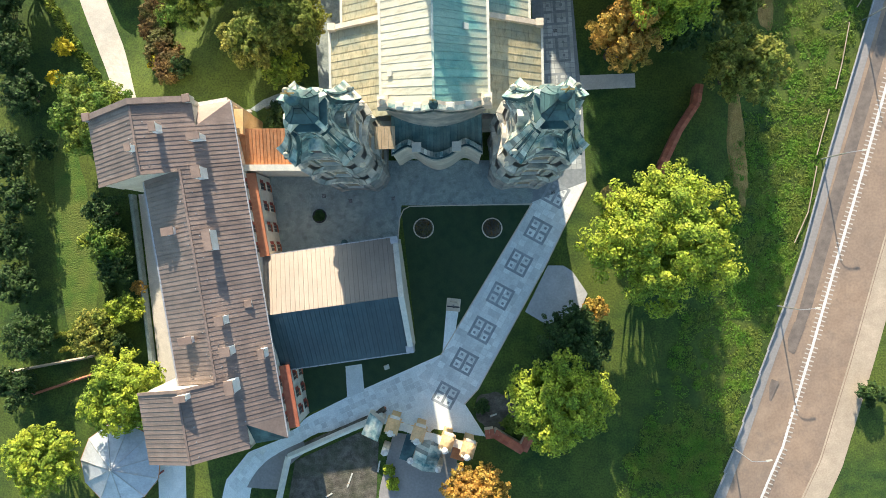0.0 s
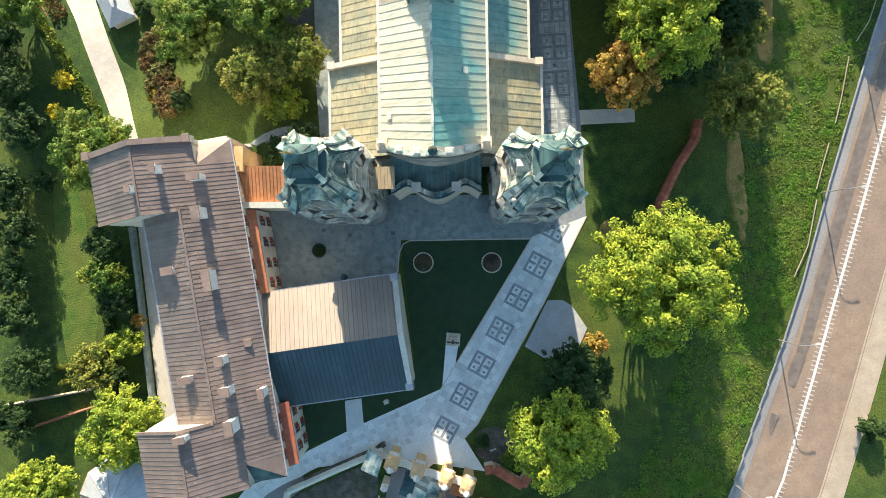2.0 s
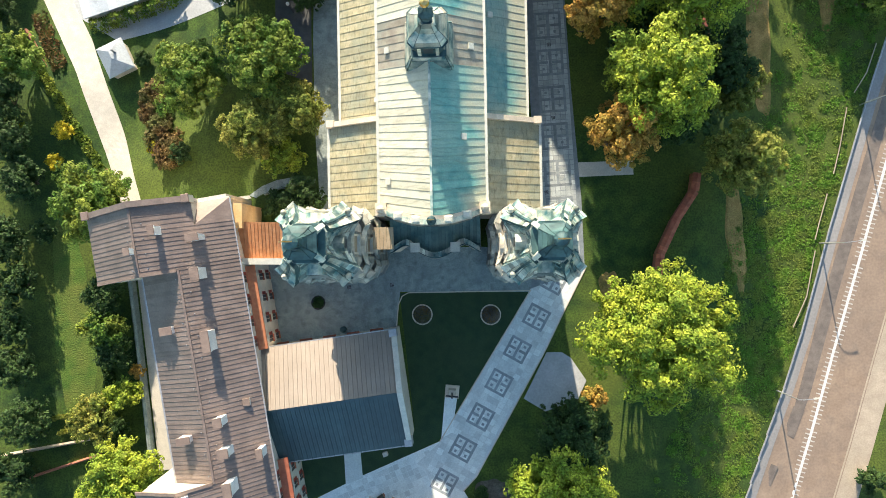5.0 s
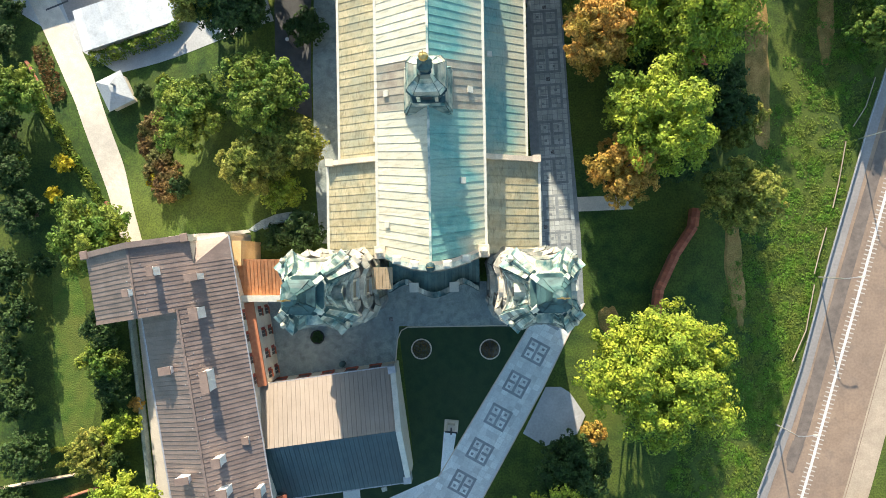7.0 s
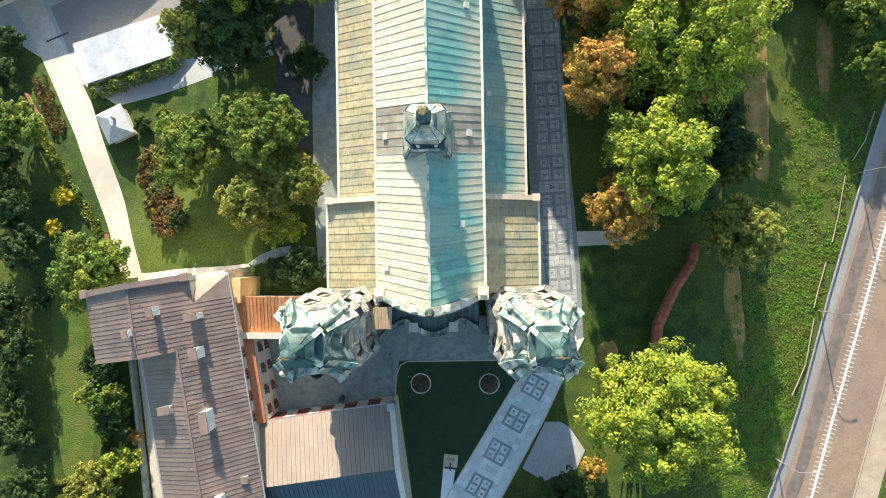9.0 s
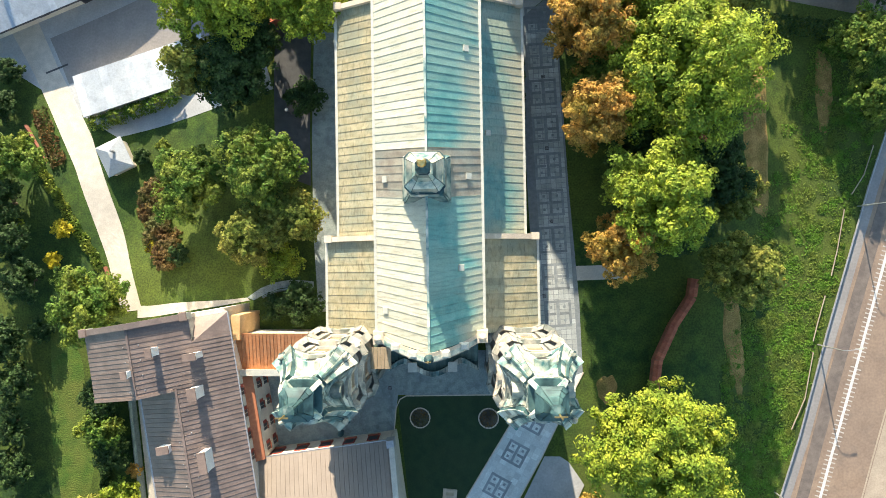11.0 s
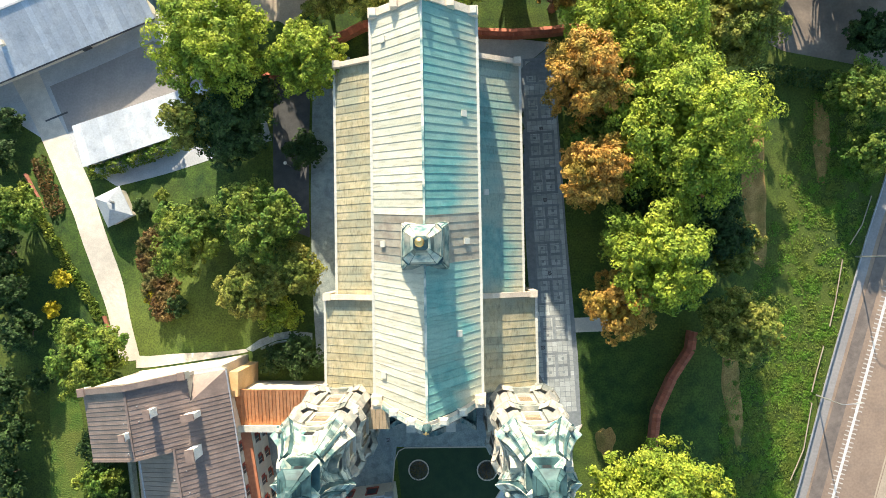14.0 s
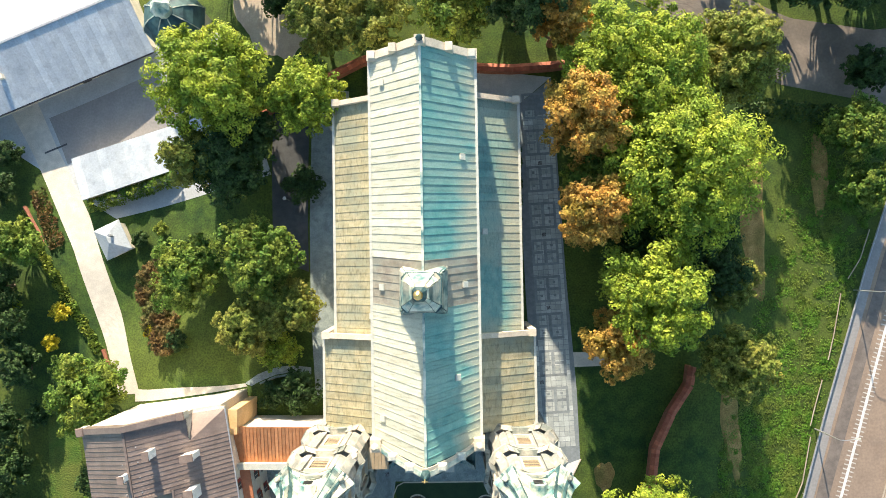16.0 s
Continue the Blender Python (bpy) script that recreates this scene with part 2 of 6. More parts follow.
LEAF_LIME = leafy("leaf_yellow_green", (0.27, 0.365, 0.035), (0.47, 0.51, 0.055), (0.15, 0.25, 0.03))
LEAF_OLIVE = leafy("leaf_olive", (0.14, 0.20, 0.035), (0.24, 0.28, 0.05), (0.34, 0.31, 0.06))
LEAF_ORANGE = leafy("leaf_orange", (0.50, 0.26, 0.05), (0.62, 0.38, 0.09), (0.34, 0.28, 0.05))
LEAF_YELLOW = leafy("leaf_yellow", (0.45, 0.38, 0.02), (0.55, 0.48, 0.04))
LEAF_RUST = leafy("leaf_rust", (0.13, 0.075, 0.03), (0.22, 0.14, 0.045), (0.09, 0.12, 0.03))

# ---- building helpers ----


def smooth(a, b, v):
    u = min(1.0, max(0.0, (v - a) / (b - a)))
    return u * u * (3 - 2 * u)


def ground_z(x, y):
    """The church stands on a rise that falls to the road and to the garden."""
    shelf = smooth(9, 17, y) * smooth(40, 25, y)
    return (-4.8 * smooth(-26 - 12 * shelf, -52 - 9 * shelf, x) - 3.7 * smooth(34, 56, x)
            - 2.8 * smooth(38, 64, y) * smooth(-30, -66, x))


def mesh_object(name, verts, faces, material, parent=None, flat=True):
    me = bpy.data.meshes.new(name)
    me.from_pydata([tuple(v) for v in verts], [], faces)
    me.materials.append(material)
    me.validate()
    me.update()
    ob = new(name, me)
    if parent:
        ob.parent = parent
    return ob


def part(name, bm, material, parent=None, label=""):
    bmesh.ops.recalc_face_normals(bm, faces=bm.faces[:])
    me = bpy.data.meshes.new(name)
    bm.to_mesh(me)
    bm.free()
    me.materials.append(material)
    ob = new(name, me)
    if parent:
        ob.parent = parent
    return tagged(ob, label)


def thing(name, m, label, category, group="", kind=""):
    ob = new(name)
    ob.matrix_basis = m
    ob.empty_display_size = 0.5
    return tagged(ob, label, category, group, kind)


def add_box(bm, x0, x1, y0, y1, z0, z1, taper=0.0, m=None):
    t = taper
    co = [(x0, y0, z0), (x1, y0, z0), (x1, y1, z0), (x0, y1, z0),
          (x0 + t, y0 + t, z1), (x1 - t, y0 + t, z1), (x1 - t, y1 - t, z1), (x0 + t, y1 - t, z1)]
    v = [bm.verts.new(m @ Vector(c) if m else c) for c in co]
    for f in ((3, 2, 1, 0), (4, 5, 6, 7), (0, 1, 5, 4), (1, 2, 6, 5), (2, 3, 7, 6), (3, 0, 4, 7)):
        bm.faces.new([v[i] for i in f])
    return bm


def box(x0, x1, y0, y1, z0, z1, taper=0.0, m=None):
    return add_box(bmesh.new(), x0, x1, y0, y1, z0, z1, taper, m)


def prism(poly, z0, z1, top=None):
    """An upright solid over a plan outline; top: another outline for its upper ring."""
    bm = bmesh.new()
    lo = [bm.verts.new((x, y, z0)) for x, y in poly]
    hi = [bm.verts.new((x, y, z1)) for x, y in (top or poly)]
    bm.faces.new(lo[::-1])
    bm.faces.new(hi)
    k = len(poly)
    for i in range(k):
        bm.faces.new((lo[i], lo[(i + 1) % k], hi[(i + 1) % k], hi[i]))
    return bm


def loft(rings, cap=True):
    """A skin through rings of points, all of one length."""
    bm = bmesh.new()
    vs = [[bm.verts.new(p) for p in r] for r in rings]
    k = len(vs[0])
    for a, b in zip(vs, vs[1:]):
        for i in range(k):
            bm.faces.new((a[i], a[(i + 1) % k], b[(i + 1) % k], b[i]))
    if cap:
        bm.faces.new(vs[0][::-1])
        bm.faces.new(vs[-1])
    return bm


def slab(corners, thick):
    """A sloping plate under four corners."""
    bm = bmesh.new()
    up = [bm.verts.new(c) for c in corners]
    dn = [bm.verts.new(Vector(c) - Vector((0, 0, thick))) for c in corners]
    bm.faces.new(up)
    bm.faces.new(dn[::-1])
    k = len(corners)
    for i in range(k):
        bm.faces.new((up[i], dn[i], dn[(i + 1) % k], up[(i + 1) % k]))
    return bm


def seamed(parent, low0, low1, high1, high0, count, material, name="roof_sheet", seam=0.035, alt=None):
    """A slope of standing-seam sheets from the eave low0-low1 up to high0-high1; each sheet is a piece.
    Slopes whose two sides run parallel share one sheet mesh."""
    a, b, c, d = (Vector(p) for p in (low0, low1, high1, high0))
    nrm = (b - a).cross(d - a).normalized()
    if nrm.z < 0:
        nrm = -nrm

    def sheet(p, q, r, s):
        """One sheet with its two upstanding edges."""
        e = (q - p).normalized() * seam
        lift, top = nrm * 0.03, nrm * (0.035 + 1.45 * seam)
        prof0 = [p, p + lift, q - e + lift, q - e + top, q + top, q]
        prof1 = [s, s + lift, r - e + lift, r - e + top, r + top, r]
        verts = prof0 + prof1
        faces = [(i, i + 1, i + 7, i + 6) for i in range(5)] + [(5, 4, 3, 2, 1, 0), (6, 7, 8, 9, 10, 11)]
        return verts, faces

    step, step_top = (b - a) / count, (c - d) / count
    shared = (step - step_top).length < 0.01
    me = None
    for i in range(count):
        if me is None or not shared:
            o = a + step * i
            v, f = sheet(o - o, step.copy(), (d + step_top * (i + 1)) - o, (d + step_top * i) - o)
            me = bpy.data.meshes.new(name)
            me.from_pydata([tuple(k) for k in v], [], f)
            me.materials.append(material)
            me2 = me.copy()
            me2.materials[0] = alt[2] if alt else material
        ob = new(name, me2 if alt and alt[0] <= i < alt[1] else me)
        ob.parent = parent
        ob.location = a + step * i


def drape(name, left, right, material, lift=0.05, step=1.2, cross=4, label="", category="", kind="structure", thick=0.0):
    """A surface laid on the ground between two edge lines."""
    def along(line, k):
        p = [Vector(q) for q in line]
        d = [0.0]
        for u, w in zip(p, p[1:]):
            d.append(d[-1] + (w - u).length)
        out = []
        for i in range(k + 1):
            s = d[-1] * i / k
            j = max(n for n in range(len(d) - 1) if d[n] <= s + 1e-9)
            out.append(p[j].lerp(p[j + 1], (s - d[j]) / (d[j + 1] - d[j])))
        return out
    ln = max(sum((Vector(b) - Vector(a)).length for a, b in zip(e, e[1:])) for e in (left, right))
    k = max(2, int(ln / step))
    L, R = along(left, k), along(right, k)
    w = max((p - q).length for p, q in zip(L, R))
    cross = max(2, int(w / 2.0))
    verts, faces = [], []
    for p, q in zip(L, R):
        for j in range(cross + 1):
            v = p.lerp(q, j / cross)
            verts.append((v.x, v.y, ground_z(v.x, v.y) + lift))
    for i in range(k):
        for j in range(cross):
            o = i * (cross + 1) + j
            faces.append((o, o + 1, o + cross + 2, o + cross + 1))
    base = len(verts)
    rim = list(range(cross + 1)) + [i * (cross + 1) + cross for i in range(1, k + 1)]
    rim += [k * (cross + 1) + j for j in range(cross - 1, -1, -1)] + [i * (cross + 1) for i in range(k - 1, 0, -1)]
    verts += [(verts[i][0], verts[i][1], verts[i][2] - lift - 0.15) for i in rim]
    for i in range(len(rim)):
        j = (i + 1) % len(rim)
        faces.append((rim[i], rim[j], base + j, base + i))
    me = bpy.data.meshes.new(name)
    me.from_pydata(verts, [], faces)
    me.materials.append(material)
    bm = bmesh.new()
    bm.from_mesh(me)
    bmesh.ops.recalc_face_normals(bm, faces=bm.faces[:])
    bm.to_mesh(me)
    bm.free()
    return tagged(new(name, me), label, category, "", kind)


def patch(name, cx, cy, rx, ry, material, seed=0, lift=0.04, label="", category="", kind="structure", turn=0.0, rough=0.25):
    """An uneven round patch laid on the ground."""
    rng = random.Random(seed)
    k, rings = 40, 4
    ph = [rng.uniform(0, 6.28) for _ in range(4)]
    verts = [(cx, cy, ground_z(cx, cy) + lift)]
    for r in range(1, rings + 1):
        for i in range(k):
            a = 2 * math.pi * i / k
            w = 1 + rough * (0.5 * math.sin(2 * a + ph[0]) + 0.35 * math.sin(3 * a + ph[1]) + 0.25 * math.sin(7 * a + ph[2]))
            u, v = rx * w * r / rings * math.cos(a), ry * w * r / rings * math.sin(a)
            x = cx + u * math.cos(turn) - v * math.sin(turn)
            y = cy + u * math.sin(turn) + v * math.cos(turn)
            verts.append((x, y, ground_z(x, y) + (lift if r < rings else -0.05)))
    faces = [(0, 1 + i, 1 + (i + 1) % k) for i in range(k)]
    for r in range(rings - 1):
        for i in range(k):
            a, b = 1 + r * k + i, 1 + r * k + (i + 1) % k
            faces.append((a, a + k, b + k, b))
    return tagged(mesh_object(name, verts, faces, material), label, category, "", kind)


# ---- ground ----
gx = np.concatenate([[-2500, -900, -400, -220], np.arange(-130, 131, 1.6), [220, 400, 900, 2500]])
gy = np.concatenate([[-2500, -900, -400, -180], np.arange(-90, 151, 1.6), [220, 400, 900, 2500]])
gv = [(x, y, ground_z(x, y)) for y in gy for x in gx]
nx = len(gx)
gf = [(j * nx + i, j * nx + i + 1, (j + 1) * nx + i + 1, (j + 1) * nx + i) for j in range(len(gy) - 1) for i in range(nx - 1)]
tagged(mesh_object("ground", gv, gf, GRASS), "mown and rough green grass ground falling away from the church", "ground", "", "structure")

# courtyard and paths
drape("courtyard_paving", [(-31, 14), (-30, 6.9)], [(17, 14), (12.4, 6.9)], COBBLE, 0.04,
      label="grey cobbled courtyard before the church front", category="paving")
drape("west_court_paving", [(-30, 6.9), (-28, -2)], [(-8.3, 6.9), (-9.0, 0.6)], COBBLE, 0.04,
      label="grey cobbled court between church and annex", category="paving")
drape("diagonal_path", [(12.3, 7.4), (-2.1, -16.9), (-5.7, -20.2)], [(20.8, 10.6), (17.9, 4.7), (14.4, -2.6), (3.7, -22.2), (1.6, -24.6)], SLABS, 0.07,
      label="pale granite slab path between church and gate", category="path")
# Grass darkened and blued to hold the church's shade in its colour.
SHADELAWN = surface("court_lawn", (0.020, 0.052, 0.024), (0.034, 0.074, 0.030), 0.6, 0.95, 0.6, c3=(0.040, 0.068, 0.030), scale3=0.15, grain=6, dist=0.1)
drape("court_lawn", [(12.2, 7.0), (-8.4, 6.7)], [(-2.3, -16.7), (-5.6, -17.9)], SHADELAWN, 0.03, label="dark shaded mown lawn in the court", category="lawn")
drape("gate_forecourt", [(-5.0, -19.5), (-10.6, -27.4)], [(1.7, -24.4), (5.0, -29.6)], SLABS, 0.045, label="pale granite forecourt inside the gate", category="paving")
drape("side_path", [(12.3, 7.4), (13.5, 19), (12.3, 36.6), (11.0, 61), (10.8, 66.5)], [(20.8, 10.6), (20.3, 21.4), (18.6, 40.2), (17.1, 61.8), (16.4, 71)], SIDEDARK, 0.07,
      label="granite slab path along the church side", category="path")
drape("rear_plaza", [(-9, 74), (16.4, 71.2)], [(-9, 66), (10.8, 66.5)], SIDESLABS, 0.055, label="granite paving behind the church", category="paving")
drape("branch_path", [(19.0, 27.3), (28.4, 27.6)], [(19.2, 25.0), (28.5, 25.4)], PALEPATH, 0.06, label="short pale concrete branch path", category="path")
drape("west_pavement", [(-21.9, 70), (-22.2, 47.4), (-21.9, 32.9), (-21, 20)], [(-16, 69), (-16.5, 47.4), (-16.5, 32.9), (-16.5, 20)], COBBLE, 0.05,
      label="grey pavement along the church's garden side", category="pavement")
drape("lower_path", [(-2.1, -16.7), (-14.6, -22.3), (-23.6, -26.8), (-25.9, -29.5), (-32.9, -32.5), (-36.9, -37.4), (-38, -42), (-38.5, -48)],
      [(1.6, -24.5), (-4.8, -29.8), (-10.2, -27.6), (-21.8, -29.2), (-25.4, -31.3), (-29.6, -34.1), (-32.4, -37.9), (-34, -48)], SLABS, 0.06,
      label="granite slab path curving down from the gate", category="path")
drape("curved_ramp", [(-33.2, -38.2), (-32.6, -37.1), (-31.5, -35.4), (-29.6, -33.5), (-26.9, -31.8), (-23.9, -30.5)],
      [(-27.9, -38.2), (-27.5, -36.5), (-26.9, -35.1), (-25.4, -33.7), (-23.9, -32.5), (-23.3, -31.8)], DARKYARD, 0.085,
      label="grey asphalt ramp inside the curve of the path", category="ramp")
drape("garden_path", [(-80, 74), (-72.1, 60.1), (-63.5, 43.8), (-57.3, 27.7), (-54.6, 19.5)], [(-72, 70), (-68.2, 61.6), (-61.1, 49.2), (-55.4, 34.3), (-50.7, 20)], PALEPATH, 0.06,
      label="sunlit pale concrete garden path", category="path")
drape("yard_paving", [(-90, 62), (-78.3, 67.1), (-51.2, 79), (-36, 80)], [(-90, 54), (-78.2, 62.1), (-56.6, 48.9), (-28.5, 55.6)], YARD, 0.045,
      label="pale concrete yard beside the long barn", category="yard")
drape("yard_asphalt", [(-69.6, 66.6), (-51.1, 74.1)], [(-66, 58.5), (-36.6, 66.1)], DARKYARD, 0.07, label="darker asphalt field in the yard", category="yard")
drape("yard_joint", [(-70.2, 60.6), (-66.4, 62.2)], [(-70.1, 60.3), (-66.3, 61.9)], LANE, 0.09, label="dark drain channel across the yard entry", category="drain")
drape("terrace_strip", [(-52.7, 9.1), (-48.8, -23.2)], [(-50, 9.5), (-44.6, -22.4)], PALEPATH, 0.06, label="pale terrace along the monastery wall", category="path")
drape("south_walk", [(-49.5, -29.5), (-49, -48)], [(-44.5, -30.5), (-44, -48)], SLABS, 0.05, label="pale walk by the pavilion", category="path")
drape("garden_walk", [(-51.5, 20.6), (-48.7, 20.7), (-45.1, 21.2), (-41.4, 21.5), (-36.0, 21.8), (-32.4, 22.2)],
      [(-51.5, 18.6), (-48.7, 18.9), (-45.0, 19.5), (-41.0, 20.2), (-36.0, 21.0), (-32.0, 21.75)], PALEPATH, 0.055,
      label="narrow pale walk round the monastery", category="path")
drape("curved_walk", [(-32.4, 22.2), (-30.5, 23.6), (-27.8, 24.7), (-25.1, 25.1), (-21.8, 24.8)], [(-31.3, 21.8), (-29.9, 22.6), (-27.5, 23.6), (-25.1, 24.0), (-21.8, 23.7)], COBBLE, 0.06,
      label="curving grey cobbled walk beside the link building", category="path")

# road
ROAD_L = [(84, 90), (75, 62), (67.9, 40.4), (60.9, 16.4), (56.5, 0.1), (53.6, -8.8), (44.8, -31.5), (41.3, -39.5), (33, -58)]
def shifted(line, off):
    p = [Vector(q) for q in line]
    out = []
    for i, q in enumerate(p):
        d = (p[min(i + 1, len(p) - 1)] - p[max(i - 1, 0)]).normalized()
        out.append(tuple(q + Vector((-d.y, d.x)) * off))
    return out
ROAD_C = [(87, 82), (79, 55), (71.1, 30.5), (65.7, 11), (61.8, -2.6), (58.2, -15.6), (53.3, -32), (49.3, -40.6), (41, -58)]
drape("road", shifted(ROAD_L, 0.3), shifted(ROAD_C, 6.7), ASPHALT, 0.06, label="two-lane sunlit asphalt road with worn patches", category="road")
drape("road_verge", shifted(ROAD_C, 6.7), shifted(ROAD_C, 10.2), SANDY, 0.05, label="pale sandy verge of the road", category="verge")
drape("north_road", [(20, 96), (29.6, 83.7), (40.6, 78.4), (54.6, 71), (80, 66)], [(44, 96), (46.8, 86), (56.6, 82), (70, 80), (86, 82)], DUSTY, 0.05,
      label="pale dusty side road behind the trees", category="road")

def copper_skin(parent, rings, jitter, seed, name="copper_sheet", material=None):
    """Overlapping sheets, one piece for each field of a skin, slightly sprung."""
    rd = random.Random(seed)
    for lo, hi in zip(rings, rings[1:]):
        k = len(lo)
        for i in range(k):
            c = [Vector(p) for p in (lo[i], lo[(i + 1) % k], hi[(i + 1) % k], hi[i])]
            n = (c[1] - c[0]).cross(c[3] - c[0])
            if n.length < 1e-6:
                continue
            n.normalize()
            mid = (c[0] + c[1] + c[2] + c[3]) / 4
            c = [mid + (p - mid) * 0.95 for p in c]
            tip = [rd.uniform(-1, 1), rd.uniform(-1, 1)]
            up = [p + n * (0.03 + jitter * (1 + u * tip[0] + v * tip[1])) for p, u, v in zip(c, (-1, 1, 1, -1), (-1, -1, 1, 1))]
            dn = [p - n * 0.06 for p in c]
            mesh_object(name, up + dn, [(0, 1, 2, 3), (0, 4, 5, 1), (1, 5, 6, 2), (2, 6, 7, 3), (3, 7, 4, 0)], material or COPPER, parent)


# ---- church ----
CH = pose(-2.35, 14.0, 0, 0, 0, 1.0)
church = thing("church", CH, "large baroque church with green copper roofs and twin towers", "church")
NAVE, EAVE, RIDGE, V0, V1 = 6.75, 20.0, 25.8, 4.6, 54.0
AIS, AEAVE, AIN = 13.2, 10.5, 14.2

part("nave_wall", box(-6.3, 6.3, V0 + 0.6, V1 - 0.3, 0, EAVE - 0.05), PLASTER, church, "cream plastered nave walls")
for sx in (-1, 1):
    deck = slab([(sx * NAVE, V0, EAVE), (0, V0 - 1.6, RIDGE), (0, V1, RIDGE), (sx * NAVE, V1, EAVE)], 0.35)
    part("nave_roof", deck, COPPERDARK, church)
    # West sheets get the sunlit cream colour, east sheets the shade teal.
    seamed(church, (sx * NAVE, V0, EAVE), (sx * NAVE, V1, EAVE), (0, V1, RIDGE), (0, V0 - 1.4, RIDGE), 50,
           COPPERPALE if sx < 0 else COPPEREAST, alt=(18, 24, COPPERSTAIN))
    part("gutter", box(min(sx * 6.7, sx * 7.05), max(sx * 6.7, sx * 7.05), V0, V1, EAVE - 0.15, EAVE + 0.12), LEADEDGE, church, "pale sheet-metal box gutter")
part("ridge_cap", box(-0.14, 0.14, V0 - 1.4, V1, RIDGE - 0.05, RIDGE + 0.13), COPPER, church)

for sx in (-1, 1):
    for v0, v1, out, eave, n in ((17.4, 50.0, AIS, AEAVE, 30), (4.2, 17.0, 14.9, AEAVE, 12)):
        inner = AIN if out == AIS else 14.8
        a, b = sorted((sx * 6.3, sx * (out - 0.35)))
        part("aisle_wall", box(a, b, v0 + 0.1, v1 - 0.1, 0, eave - 0.05), PLASTER, church)
        part("aisle_roof", slab([(sx * out, v0, eave), (sx * 6.35, v0, inner), (sx * 6.35, v1, inner), (sx * out, v1, eave)], 0.3), COPPERDARK, church)
        # Main east aisle takes the shade-toned teal, all others the tan.
        seamed(church, (sx * out, v0, eave), (sx * out, v1, eave), (sx * 6.35, v1, inner), (sx * 6.35, v0, inner), n,
               COPPERTAN if sx < 0 or out > 14 else COPPERAISLE)
        a, b = sorted((sx * (out - 0.05), sx * (out + 0.3)))
        part("gutter", box(a, b, v0, v1, eave - 0.15, eave + 0.12), LEADEDGE, church)
        # raised end wall with coping
        a, b = sorted((sx * 6.4, sx * (out + 0.1)))
        part("coping", slab([(a, v1, (inner if a * sx < b * sx else eave) + 0.75), (b, v1, (eave if a * sx < b * sx else inner) + 0.75),
                             (b, v1 + 0.7, (eave if a * sx < b * sx else inner) + 0.75), (a, v1 + 0.7, (inner if a * sx < b * sx else eave) + 0.75)], 1.2),
             STONE, church, "pale stone parapet coping")
        a, b = sorted((sx * (out - 0.9), sx * (out + 0.25)))
        part("pedestal", box(a, b, v1 - 0.15, v1 + 0.95, 0, eave + 1.3, 0.05), STONE, church, "stone corner pedestal")

# shaped east gable
gab = [(-NAVE - 0.1, EAVE + 0.3), (-5.4, EAVE + 1.5), (-3.6, EAVE + 3.0), (-1.6, RIDGE - 0.9), (0, RIDGE + 0.35), (1.6, RIDGE - 0.9), (3.6, EAVE + 3.0), (5.4, EAVE + 1.5), (NAVE + 0.1, EAVE + 0.3)]
rings = [[(x, V1 + d, 0) for x, z in gab] + [(x, V1 + d, z) for x, z in gab[::-1]] for d in (-0.5, 0.5)]
part("rear_gable", loft(rings), STONE, church, "curved stone gable with pale coping")
for sx in (-1, 1):
    part("pedestal", box(sx * 6.4 - 0.75, sx * 6.4 + 0.75, V1 - 0.8, V1 + 0.7, 0, 20.9, 0.1), STONE, church)
    part("pedestal_cap", box(sx * 6.4 - 0.5, sx * 6.4 + 0.5, V1 - 0.55, V1 + 0.45, 20.9, 21.2, 0.1), LEADEDGE, church)
    part("pedestal", box(sx * 3.5 - 0.55, sx * 3.5 + 0.55, V1 - 0.65, V1 + 0.6, 21, 23.9, 0.1), STONE, church)
part("pedestal", box(-0.75, 0.75, V1 - 0.7, V1 + 0.65, 24, 26.5, 0.12), STONE, church)
part("finial", loft([[(r * math.cos(a * 0.7854), V1 + r * math.sin(a * 0.7854), z) for a in range(8)] for z, r in ((26.4, 0.3), (26.8, 0.45), (27.2, 0.3), (27.6, 0.1))]), COPPERDARK, church)

# front: bowed lower storey with a sheet roof, and a bowed gable above it
def front_line(k=28):
    out = []
    for i in range(k + 1):
        u = -6.2 + 12.4 * i / k
        bow = -1.15 * math.exp(-(u / 2.3) ** 2) + 0.75 * math.exp(-((abs(u) - 3.9) / 1.2) ** 2) - 0.4 * smooth(5.0, 6.2, abs(u))
        out.append((u, -0.35 + bow))
    return out
fl = front_line()
back = [(6.2, 4.8), (-6.2, 4.8)]
part("front_wall", prism(fl + back, 0, 12.6), STONE, church, "bowed cream stone front wall")
wide = [(x * 1.01, y - 0.32) for x, y in fl]
part("front_cornice", prism(wide + back, 12.6, 13.3), COPPER, church)
part("front_cornice", prism([(x, y - 0.25) for x, y in fl] + back, 13.3, 13.5), COPPERDARK, church)
inner = [(x * 0.97, y + 0.55) for x, y in fl]
part("balustrade", prism(fl + inner[::-1], 13.5, 14.3), COPPERDARK, church, "copper-clad wavy parapet")
for (a, b), (c, d) in zip(zip(fl, fl[1:]), zip(inner, inner[1:])):
    part("coping_sheet", slab([(a[0], a[1] - 0.12, 14.36), (b[0] - 0.03, b[1] - 0.12, 14.36), (d[0] - 0.03, d[1] + 0.05, 14.42), (c[0], c[1] + 0.05, 14.42)], 0.08), COPPER, church)
